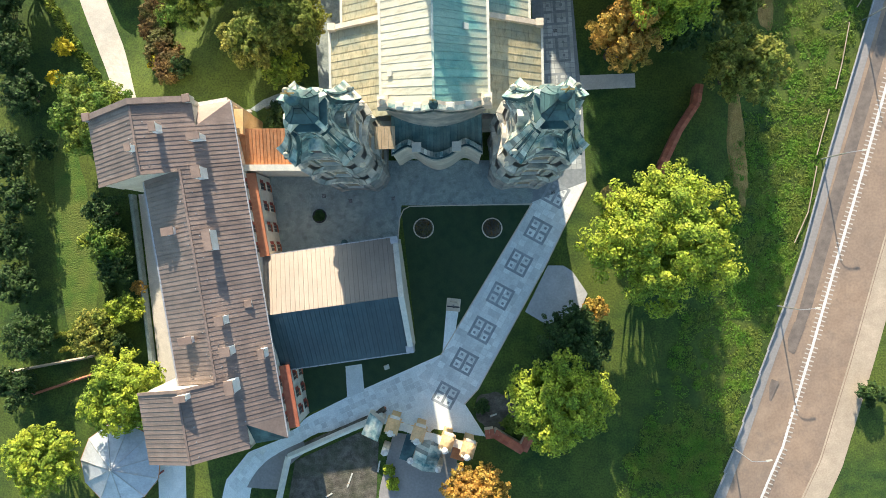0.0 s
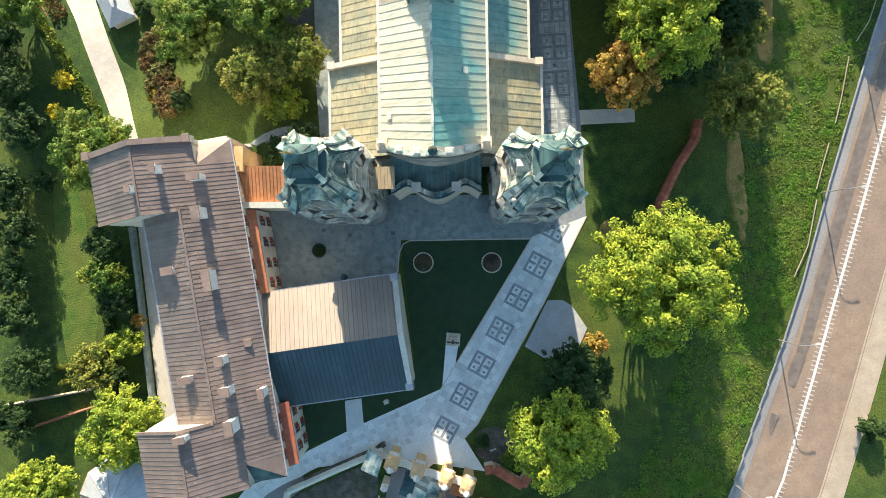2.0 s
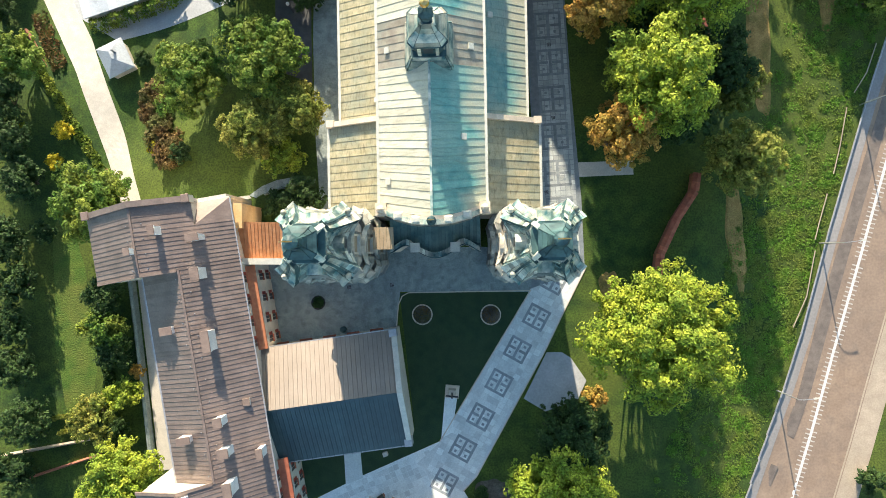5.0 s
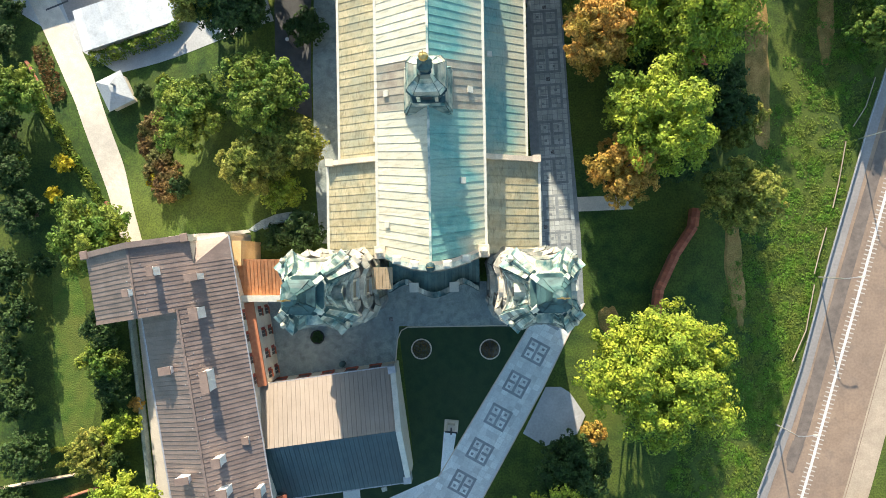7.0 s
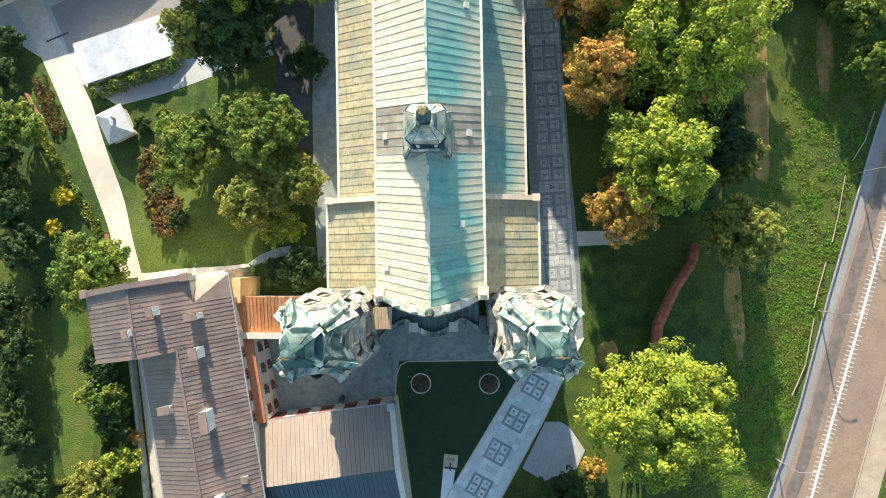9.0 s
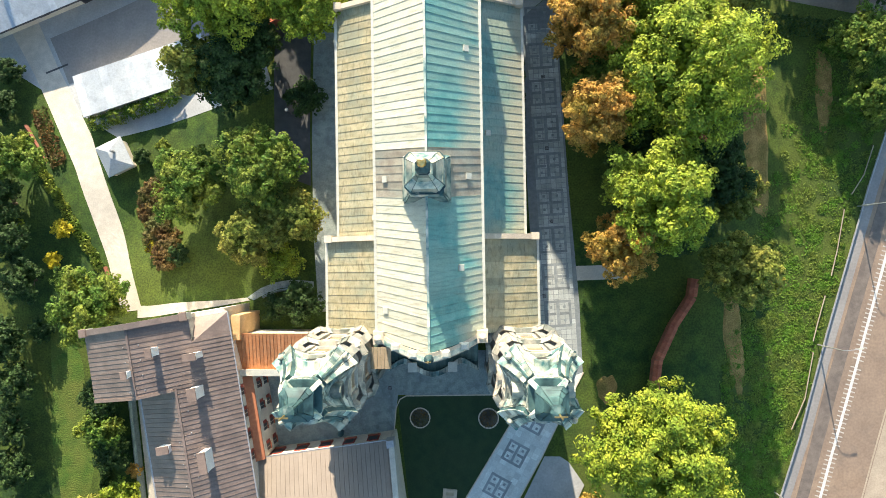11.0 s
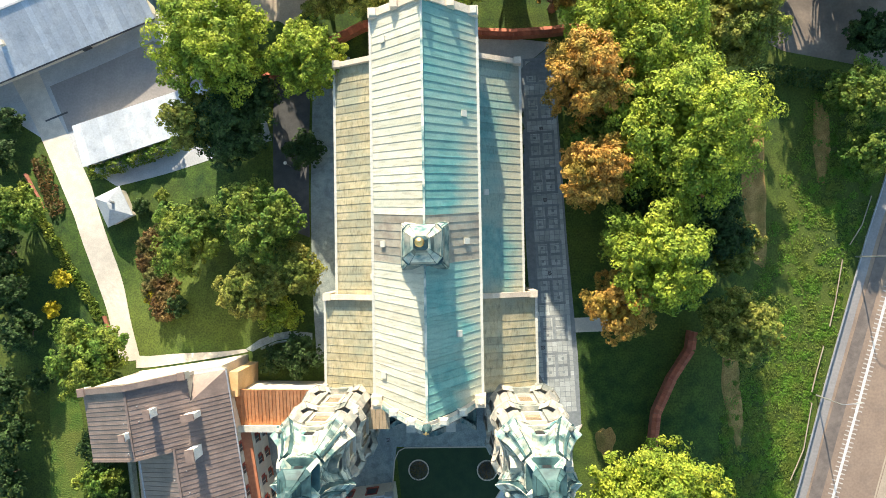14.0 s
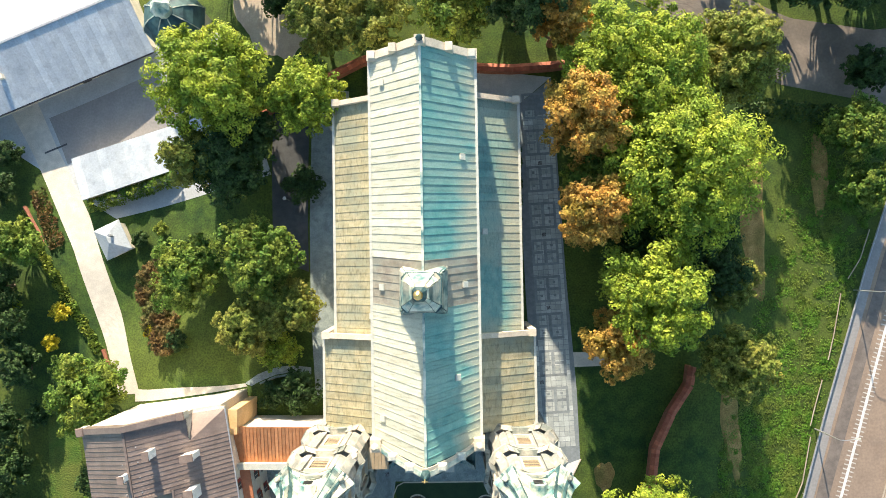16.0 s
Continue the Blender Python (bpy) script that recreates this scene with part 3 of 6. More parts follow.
for sx in (-1, 1):
    part("pedestal", box(sx * 2.7 - 0.5, sx * 2.7 + 0.5, -0.75, 0.3, 13.5, 14.75), STONE, church)
    part("pedestal_cap", box(sx * 2.7 - 0.62, sx * 2.7 + 0.62, -0.87, 0.42, 14.75, 14.9), LEADEDGE, church)
for i in range(26):
    u = -5.9 + 11.8 * i / 25
    v = -0.35 + 0.6 - 1.15 * math.exp(-(u / 2.3) ** 2) + 0.75 * math.exp(-((abs(u) - 3.9) / 1.2) ** 2)
    part("deck_sheet", slab([(u - 0.22, v, 13.62), (u + 0.22, v, 13.62), (u + 0.22, 4.6, 14.6), (u - 0.22, 4.6, 14.6)], 0.1), DECKCOPPER, church)

def gable_ring(off, k=30):
    out = []
    for i in range(k + 1):
        u = -6.6 + 13.2 * i / k
        out.append((u, 4.5 - 1.9 * math.cos(u / 6.6 * math.pi / 2) ** 0.9 + off))
    return out
def gable_top(u):
    a = abs(u)
    return RIDGE - (RIDGE - EAVE) * min(a, 6.4) / NAVE + 0.25 + 0.35 * smooth(1.6, 0.6, a)
# front_gable uses the darker tower stone to hold the shade on its face.
for off0, off1, lift0, lift1, mt, nm in ((0.0, 0.5, None, 0.0, TOWERSTONE, "front_gable"), (-0.55, 0.3, -0.55, -0.3, COPPER, "gable_ledge"), (-0.4, 0.75, 0.0, 0.22, STONE, "gable_cornice"), (-0.3, 0.3, 0.225, 0.32, COPPER, "gable_coping")):
    bm = bmesh.new()
    g0, g1 = gable_ring(off0), gable_ring(off1)
    cols = []
    for (x0, y0), (x1, y1) in zip(g0, g1):
        zt = gable_top(x0)
        zb = 13.0 if lift0 is None else zt + lift0
        cols.append([bm.verts.new(p) for p in ((x0, y0, zb), (x1, y1, zb), (x1, y1, zt + lift1), (x0, y0, zt + lift1))])
    for a, b in zip(cols, cols[1:]):
        for i in range(4):
            bm.faces.new((a[i], a[(i + 1) % 4], b[(i + 1) % 4], b[i]))
    bm.faces.new(cols[0])
    bm.faces.new(cols[-1][::-1])
    part(nm, bm, mt, church)
for u in (-6.5, 6.5):
    part("urn_base", box(u - 0.75, u + 0.75, 3.7, 5.4, 19.6, 21.4, 0.08), STONE, church)
    part("urn", loft([[(u + r * math.cos(a * 0.7854), 4.5 + r * math.sin(a * 0.7854), z) for a in range(8)] for z, r in ((21.4, 0.3), (21.7, 0.55), (22.1, 0.5), (22.4, 0.2), (22.7, 0.08))]), STONE, church)
for u in (-4.2, -1.9, 1.9, 4.2):
    v = 4.5 - 1.9 * math.cos(u / 6.6 * math.pi / 2) ** 0.9
    z = gable_top(u) + 0.3
    part("gable_scroll", loft([[(u + x * w, v + 0.2 + y * w, z + dz) for x, y in ((-1, -0.8), (1, -0.8), (1, 0.8), (-1, 0.8))] for dz, w in ((-0.2, 0.62), (0.1, 0.6), (0.25, 0.4), (0.45, 0.46), (0.55, 0.3))]), LEADEDGE, church)
part("gable_finial", loft([[(r * math.cos(a * 0.7854), 2.7 + r * math.sin(a * 0.7854), z) for a in range(8)] for z, r in ((26.2, 0.55), (27.0, 0.45), (27.1, 0.6), (27.5, 0.55), (27.9, 0.2), (28.5, 0.12))]), COPPERDARK, church)
part("cross", add_box(box(-0.07, 0.07, 2.63, 2.77, 28.4, 29.6), -0.35, 0.35, 2.64, 2.76, 29.1, 29.22), GOLD, church)

rh = part("roof_house", box(-8.2, -5.7, -0.2, 2.4, 13.4, 14.7), COPPERDARK, church, "tan boarded roof box beside the tower")
for k in range(6):
    part("roof_board", slab([(-8.35 + k * 0.47, -0.4, 14.75), (-7.92 + k * 0.47, -0.4, 14.75), (-7.92 + k * 0.47, 2.6, 15.15), (-8.35 + k * 0.47, 2.6, 15.15)], 0.1), CAPTAN, rh)

# ridge turret
def ring4(cx, cy, z, h, cut=0.25, k=0):
    c = h * cut
    return [(cx + x, cy + y, z) for x, y in ((-h + c, -h), (h - c, -h), (h, -h + c), (h, h - c), (h - c, h), (-h + c, h), (-h, h - c), (-h, -h + c))]
TV = 24.0
part("turret_skirt", loft([ring4(0, TV, z, h, 0.06) for z, h in ((22.0, 3.0), (24.3, 2.75), (25.6, 2.3), (26.3, 2.05))]), COPPERDARK, church, "dark green copper turret skirt")
part("turret_body", loft([ring4(0, TV, z, h, 0.28) for z, h in ((26.2, 1.75), (29.6, 1.7))]), COPPERDARK, church)
for a in range(4):
    m = Matrix.Translation((0, TV, 0)) @ pose(0, 0, 0, 0, 0, 90 * a)
    part("turret_opening", box(-0.55, 0.55, -1.82, -1.70, 26.8, 29.2, 0, m), DARK, church)
    part("turret_pilaster", box(-1.25, -0.85, -1.95, -1.6, 26.3, 29.6, 0, m), COPPER, church)
    part("turret_pilaster", box(0.85, 1.25, -1.95, -1.6, 26.3, 29.6, 0, m), COPPER, church)
part("turret_cornice", loft([ring4(0, TV, z, h, 0.25) for z, h in ((29.5, 1.8), (29.8, 2.25), (30.1, 2.3), (30.15, 2.1))]), COPPERDARK, church)
part("turret_helmet", loft([ring4(0, TV, z, h, 0.3) for z, h in ((30.1, 2.15), (30.8, 1.9), (31.6, 1.2), (32.4, 0.85), (33.2, 0.7))]), COPPERDARK, church)
copper_skin(church, [ring4(0, TV, z, h, 0.3) for z, h in ((30.15, 2.17), (30.8, 1.92), (31.6, 1.22), (32.4, 0.87), (33.2, 0.72))], 0.04, 9)
copper_skin(church, [ring4(0, TV, z, h, 0.06) for z, h in ((23.6, 2.9), (24.4, 2.78), (25.6, 2.32), (26.3, 2.07))], 0.04, 10)
part("turret_lantern", loft([ring4(0, TV, z, h, 0.45) for z, h in ((33.1, 0.55), (34.4, 0.5), (34.5, 0.8), (34.8, 0.75), (35.3, 0.3), (36.2, 0.12), (36.6, 0.1))]), COPPERDARK, church)
part("turret_ball", loft([[(r * math.cos(a * 0.628), TV + r * math.sin(a * 0.628), z) for a in range(10)] for z, r in ((36.5, 0.12), (36.7, 0.4), (37.0, 0.52), (37.3, 0.4), (37.5, 0.1))]), GOLD, church, "gilded ball")
part("turret_cross", add_box(box(-0.05, 0.05, TV - 0.05, TV + 0.05, 37.4, 38.7), -0.35, 0.35, TV - 0.045, TV + 0.045, 38.1, 38.2), GOLD, church)

# towers
def tower_ring(z, h, sag, cut, k=7):
    """Square plan with hollowed faces and canted, bulging corners."""
    pts = []
    c = h * cut
    for q in range(4):
        for i in range(k + 1):
            s = -1 + 2 * i / k
            x, y = s * (h - c), -h + sag * h * (1 - s * s)
            for _ in range(q):
                x, y = -y, x
            pts.append((x, y, z))
        x, y = h - c * 0.35, -h + c * 0.35
        for _ in range(q):
            x, y = -y, x
        pts.append((x, y, z))
    return pts


def disc(r, z, k=10, cx=0.0, cy=0.0):
    return [(cx + r * math.cos(i * 2 * math.pi / k), cy + r * math.sin(i * 2 * math.pi / k), z) for i in range(k)]


def church_tower(m, label):
    t = thing("church_tower", m, label, "church tower", "front towers")
    part("base", loft([tower_ring(z, h, 0.07, 0.42) for z, h in ((0, 4.9), (1.2, 4.9), (1.3, 4.65), (12.6, 4.55))]), TOWERSTONE, t, "cream stone tower base")
    part("middle_stage", loft([tower_ring(z, h, 0.10, 0.44) for z, h in ((13.8, 4.25), (21.4, 4.1))]), TOWERSTONE, t)
    part("bell_stage", loft([tower_ring(z, h, 0.12, 0.46) for z, h in ((22.8, 3.85), (29.0, 3.7))]), TOWERSTONE, t)
    # three cornices, each with an upper moulding, a lower moulding and a skirt of sheets
    for z, h, sag, cut, seed in ((13.0, 4.95, 0.09, 0.42, 7), (21.7, 4.6, 0.13, 0.44, 6), (29.2, 4.15, 0.16, 0.46, 15)):
        part("cornice", loft([tower_ring(z + dz, h + dh, sag, cut) for dz, dh in ((-0.75, -0.45), (-0.6, -0.2), (-0.35, -0.15), (-0.3, 0.05), (0.05, 0.12), (0.2, 0.15))]), TOWERSTONE, t)
        copper_skin(t, [tower_ring(z + dz, h + dh, sag, cut, 6) for dz, dh in ((0.2, 0.2), (0.3, 0.16), (0.75, -0.42))], 0.07, seed, "cornice_slab", LEDGE)
        for q in range(4):
            r = pose(0, 0, 0, 0, 0, 90 * q)
            arch = [(1.5 * math.cos(a * math.pi / 8), z + 0.1 + 0.95 * math.sin(a * math.pi / 8)) for a in range(9)]
            f = h * (1 - sag)
            part("pediment", loft([[r @ Vector((x, d, zz)) for x, zz in arch] for d in (-f - 0.25, -f + 1.0)]), LEDGE, t, "arched cream pediment over the cornice")
    for q in range(4):
        r = pose(0, 0, 0, 0, 0, 90 * q)
        for w, z0, z1, y in ((0.95, 23.9, 27.6, 3.32), (0.85, 15.4, 19.4, 3.72), (0.9, 4.5, 9.5, 4.22)):
            part("opening", box(-w, w, -y - 0.12, -y + 0.2, z0, z1, 0, r), DARK, t, "dark arched bell opening")
            f = part("opening_frame", add_box(add_box(box(-w - 0.25, -w, -y - 0.32, -y + 0.2, z0, z1, 0, r), w, w + 0.25, -y - 0.32, -y + 0.2, z0, z1, 0, r), -w - 0.35, w + 0.35, -y - 0.4, -y + 0.2, z1, z1 + 0.35, 0, r), STONE, t)
            part("sill", box(-w - 0.3, w + 0.3, -y - 0.5, -y + 0.2, z0 - 0.3, z0, 0, r), LEADEDGE, f)
            for k in range(5):
                part("louvre", box(-w + 0.02, w - 0.02, -y - 0.2, -y - 0.1, z0 + 0.3 + k * 0.6, z0 + 0.42 + k * 0.6, 0, r), CAPTAN, f)
        for u in (-1.75, 1.75):
            part("pilaster", box(u - 0.28, u + 0.28, -3.85, -3.3, 22.8, 28.6, 0, r), TOWERSTONE, t)
            part("pilaster", box(u - 0.3, u + 0.3, -4.28, -3.8, 13.8, 21.0, 0, r), TOWERSTONE, t)
            part("pilaster", box(u * 1.4 - 0.35, u * 1.4 + 0.35, -4.75, -4.2, 1.3, 12.3, 0, r), TOWERSTONE, t)
        rd = pose(0, 0, 0, 0, 0, 45 + 90 * q)
        for z0, z1, y in ((14.0, 20.9, 5.05), (22.9, 28.4, 4.55)):
            part("corner_scroll", loft([[rd @ Vector((x, yy, z)) for x, yy in ((-0.55, yo), (0.55, yo), (0.55, 3.4 - y - 3.4 + 0.9), (-0.55, 3.4 - y - 3.4 + 0.9))]
                                       for z, yo in ((z0, -y - 0.75), (z0 + 0.9, -y - 0.7), (z0 + 2.2, -y - 0.25), (z1 - 1.2, -y - 0.15), (z1, -y - 0.4))]), TOWERSTONE, t)
        part("corner_vase", loft([[rd @ Vector((rr * math.cos(a * 1.0472), -5.15 + rr * math.sin(a * 1.0472), z)) for a in range(6)] for z, rr in ((22.2, 0.4), (22.7, 0.28), (23.1, 0.5), (23.6, 0.4), (24.0, 0.1))]), STONE, t)
    # hollow-sided helmet that sweeps out to four flared corners
    prof = ((29.7, 4.2, 0.17, 0.46), (30.2, 3.95, 0.2, 0.46), (31.1, 3.3, 0.24, 0.46), (32.2, 2.75, 0.24, 0.46), (33.5, 2.35, 0.2, 0.48), (34.8, 2.1, 0.12, 0.5), (35.7, 2.05, 0.08, 0.5))
    part("helmet", loft([tower_ring(z, h - 0.1, s, c, 4) for z, h, s, c in prof]), COPPERDARK, t, "hollow-sided copper helmet core")
    fine = []
    for (z0, h0, s0, c0), (z1, h1, s1, c1) in zip(prof, prof[1:]):
        fine += [(z0, h0, s0, c0), ((z0 + z1) / 2, (h0 + h1) / 2 - 0.06, (s0 + s1) / 2, (c0 + c1) / 2)]
    copper_skin(t, [tower_ring(z, h, s, c, 5) for z, h, s, c in fine + [prof[-1]]], 0.08, 5)
    rnd = random.Random(21)
    for q in range(4):
        rd = pose(0, 0, 0, 0, 0, 45 + 90 * q)
        rows = ((5.3, 29.9, 1.5), (5.0, 30.15, 1.4), (4.6, 30.6, 1.25), (4.2, 31.2, 1.1), (3.75, 31.95, 0.97), (3.4, 32.9, 0.86), (3.05, 34.0, 0.78), (2.8, 35.2, 0.7))
        part("flare_core", loft([[rd @ Vector((x, y, z)) for x, y, z in ((-w * 0.95, -r, z - 0.12), (w * 0.95, -r, z - 0.12), (w * 0.95, -r + 1.6, z - 0.7), (-w * 0.95, -r + 1.6, z - 0.7))] for r, z, w in rows]), COPPERDARK, t)
        for (r0, z0, w0), (r1, z1, w1) in zip(rows, rows[1:]):
            for k in range(3):
                a, b = -1 + 2 * k / 3, -1 + 2 * (k + 1) / 3 - 0.05
                lift = [0.03 + rnd.uniform(0, 0.3) for _ in range(4)]
                c = [Vector((a * w0, -r0 - 0.05, z0 + lift[0])), Vector((b * w0, -r0 - 0.05, z0 + lift[1])), Vector((b * w1, -r1, z1 + lift[2])), Vector((a * w1, -r1, z1 + lift[3]))]
                c = [rd @ v for v in c]
                mesh_object("copper_sheet", c + [v - Vector((0, 0, 0.3)) for v in c], [(0, 1, 2, 3), (0, 4, 5, 1), (1, 5, 6, 2), (2, 6, 7, 3), (3, 7, 4, 0)], COPPER, t)
        part("hip_rib", loft([[rd @ Vector((x, -r - d, z + 0.25)) for x, d in ((-0.12, 0.0), (0.12, 0.0), (0.12, 0.2), (-0.12, 0.2))] for r, z, w in rows]), COPPERDARK, t)
        part("finial", loft([[rd @ Vector(p) for p in disc(rr, z, 8, 0, -5.0)] for z, rr in ((30.1, 0.3), (30.6, 0.2), (30.9, 0.36), (31.2, 0.26), (31.5, 0.06))]), LEDGE, t)
        # roof window in each hollow face
        r = pose(0, 0, 0, 0, 0, 90 * q)
        dw = part("dormer", loft([[r @ Vector((x, y, z)) for x, z in ((-0.85, 30.6), (0.85, 30.6), (0.85, 32.0), (0.5, 32.5), (0, 32.7), (-0.5, 32.5), (-0.85, 32.0))] for y in (-3.35, -1.6)]), COPPER, t, "copper-clad dormer with a dark opening")
        part("opening", box(-0.5, 0.5, -3.42, -3.3, 30.9, 32.0, 0, r), DARK, dw)
    # lantern
    part("lantern_floor", loft([ring4(0, 0, z, h, 0.4) for z, h in ((35.4, 1.85), (35.6, 2.05), (35.85, 2.0))]), COPPERDARK, t)
    part("lantern", loft([ring4(0, 0, z, h, 0.4) for z, h in ((35.8, 1.25), (37.9, 1.2))]), COPPERDARK, t)
    for q in range(4):
        r = pose(0, 0, 0, 0, 0, 90 * q)
        part("opening", box(-0.45, 0.45, -1.32, -1.2, 36.1, 37.5, 0, r), DARK, t)
        rd = pose(0, 0, 0, 0, 0, 45 + 90 * q)
        part("lantern_scroll", loft([[rd @ Vector((x, yy, z)) for x, yy in ((-0.25, -yo), (0.25, -yo), (0.25, -1.2), (-0.25, -1.2))] for z, yo in ((35.8, 2.7), (36.3, 2.45), (36.9, 1.95), (37.8, 1.85))]), COPPER, t)
    part("lantern_cornice", loft([ring4(0, 0, z, h, 0.3) for z, h in ((37.7, 1.25), (37.95, 1.6), (38.2, 1.7), (38.25, 1.6))]), COPPERDARK, t)
    cap = ((38.25, 1.62), (38.55, 1.3), (39.1, 0.85), (40.0, 0.52), (40.9, 0.34))
    part("lantern_helmet", loft([ring4(0, 0, z, h - 0.05, 0.3) for z, h in cap]), COPPERDARK, t)
    copper_skin(t, [ring4(0, 0, z, h, 0.3) for z, h in cap], 0.03, 31, "copper_sheet", COPPERDARK)
    part("neck", loft([disc(r, z) for z, r in ((40.8, 0.4), (41.0, 0.55), (41.2, 0.3), (41.5, 0.25))]), COPPERDARK, t)
    part("ball", loft([disc(r, z) for z, r in ((41.4, 0.25), (41.65, 0.62), (42.0, 0.78), (42.35, 0.62), (42.65, 0.15))]), COPPERDARK, t, "dark copper ball")
    part("cross", add_box(box(-0.07, 0.07, -0.07, 0.07, 42.5, 44.4), -0.6, 0.6, -0.06, 0.06, 43.5, 43.66), GOLD, t)
    return t


tower_west = church_tower(pose(-14.95, 13.95, 0, 0, 0, 1.0), "baroque tower with cream stone stages and a green copper helmet")
tagged(copy_thing(tower_west, pose(10.1, 14.2, 0, 0, 0, 1.0)), "baroque tower with cream stone stages, beside the granite path")

# ---- monastery ----
ang = math.atan2(8.1, 47.1)
# local axes: x to the east, y to the north, origin at the north-east eave corner
MO = pose(-31.4, 20.6, 0, 0, 0, math.degrees(ang))
mon = thing("monastery", MO, "long cream monastery wing with brown sheet-metal roofs", "monastery")
ME, MR = 11.6, 15.3
SL = (MR - ME) / 7.2
PR = ME + SL * 11.5
Z0 = -6.0
part("main_wall", box(-13.4, -0.6, -38.2, -8.5, Z0, ME - 0.1), PLASTER, mon, "cream plastered walls")
part("north_wall", box(-18.8, -0.6, -8.7, 0.4, Z0, ME - 0.1), PLASTER, mon)
part("south_wall", box(-18.3, -0.6, -47.4, -38.0, Z0, ME - 0.1), PLASTER, mon)
# main roof between the two end blocks
part("roof", slab([(0, -38.0, ME), (0, -8.8, ME), (-7.2, -8.8, MR), (-7.2, -38.0, MR)], 0.25), BROWNROOF, mon)
part("roof", slab([(-14.0, -38.0, ME), (-7.2, -38.0, MR), (-7.2, -8.8, MR), (-14.0, -8.8, ME)], 0.25), BROWNROOF, mon)
seamed(mon, (0, -38.0, ME), (0, -8.8, ME), (-7.2, -8.8, MR), (-7.2, -38.0, MR), 46, BROWNROOF)
seamed(mon, (-14, -38.0, ME), (-14, -8.8, ME), (-7.2, -8.8, MR), (-7.2, -38.0, MR), 46, BROWNROOF)
part("ridge_cap", box(-7.35, -7.05, -38.0, -8.8, MR - 0.02, MR + 0.14), BROWNROOF, mon)
HB, HD = 4.6, 3.3
ZH = ME + SL * HB
for y0, y1, n, x1, hip in ((-8.9, 0.3, 15, -19.4, 1), (-47.8, -38.0, 16, -18.8, -1)):
    zw = PR - SL * (-11.5 - x1)
    ya, yb = (y0, y1 - HD) if hip > 0 else (y0 + HD, y1)
    end, mid = (y1, y1 - HD) if hip > 0 else (y0, y0 + HD)
    part("roof", slab([(0, ya, ME), (0, yb, ME), (-11.5, yb, PR), (-11.5, ya, PR)], 0.25), BROWNROOF, mon)
    ca, cb = sorted((mid, end))
    part("roof", slab([(-HB, ca, ZH), (-HB, cb, ZH), (-11.5, cb, PR), (-11.5, ca, PR)], 0.25), BROWNROOF, mon)
    part("hip_side", slab([(0, mid, ME), (-HB, mid, ZH), (0, end, ME)], 0.2), BROWNROOF, mon)
    # South hip end is darkened by material for the shade on that slope.
    part("hip_end", slab([(0, end, ME), (-HB, mid, ZH), (-HB, end, ME)], 0.2), BROWNROOF if hip > 0 else COPPERDARK, mon)
    part("hip_cheek", loft([[(-HB - d, mid, ME - 0.3), (-HB - d, mid, ZH), (-HB - d, end, ZH), (-HB - d, end, ME - 0.3)] for d in (0, 0.2)]), PLASTER, mon)
    part("roof", slab([(x1, y0, zw), (-11.5, y0, PR), (-11.5, y1, PR), (x1, y1, zw)], 0.25), BROWNROOF, mon)
    seamed(mon, (0, ya, ME), (0, yb, ME), (-11.5, yb, PR), (-11.5, ya, PR), n - 5, BROWNROOF)
    seamed(mon, (-HB, ca, ZH), (-HB, cb, ZH), (-11.5, cb, PR), (-11.5, ca, PR), 5, BROWNROOF)
    seamed(mon, (x1, y0, zw), (x1, y1, zw), (-11.5, y1, PR), (-11.5, y0, PR), n, BROWNROOF)
    part("ridge_cap", box(-11.65, -11.35, y0, y1, PR - 0.02, PR + 0.14), BROWNROOF, mon)
    # gable walls under the roof ends
    for yy in (y0 + 0.1, y1 - 0.4):
        g = [(-0.6, ME - 0.4), (-HB, ME - 0.3), (-HB, ZH - 0.3), (-11.5, PR - 0.35), (x1 + 0.5, zw - 0.3), (x1 + 0.5, 8), (-0.6, 8)]
        part("gable_wall", loft([[(x, yy + d, z) for x, z in g] for d in (0, 0.3)]), PLASTER, mon)
for y0, sgn in ((-8.9, -1), (-38.0, 1)):
    part("gable_flashing", slab([(-7.4, y0 - 0.15, MR + 0.28), (-7.4, y0 + 0.25, MR + 0.28), (-11.5, y0 + 0.25, PR + 0.2), (-11.5, y0 - 0.15, PR + 0.2)], 0.3), CAPBROWN, mon)
    x1 = -19.4 if sgn < 0 else -18.8
    zw = PR - SL * (-11.5 - x1)
    part("gable_flashing", slab([(x1, y0 - 0.15, zw + 0.2), (-11.5, y0 - 0.15, PR + 0.2), (-11.5, y0 + 0.25, PR + 0.2), (x1, y0 + 0.25, zw + 0.2)], 0.3), CAPBROWN, mon)
# north parapet with coping and end pedestals
zw = PR - SL * 7.9
part("parapet", slab([(-19.4, 0.3, zw + 0.5), (-11.5, 0.3, PR + 0.5), (-11.5, 1.1, PR + 0.5), (-19.4, 1.1, zw + 0.5)], 1.6), BROWNROOF, mon)
part("parapet", slab([(-11.5, 0.3, PR + 0.5), (-4.6, 0.3, ME + SL * 4.6 + 0.6), (-4.6, 1.1, ME + SL * 4.6 + 0.6), (-11.5, 1.1, PR + 0.5)], 1.6), BROWNROOF, mon)
part("north_facade", loft([[(x, 0.4 + d, z) for x, z in ((-19.2, Z0), (-19.2, zw), (-11.5, PR), (-4.6, ME + SL * 4.6), (-4.6, ME - 0.25), (-0.5, ME - 0.25), (-0.5, Z0))] for d in (0, 0.5)]), PLASTER, mon)
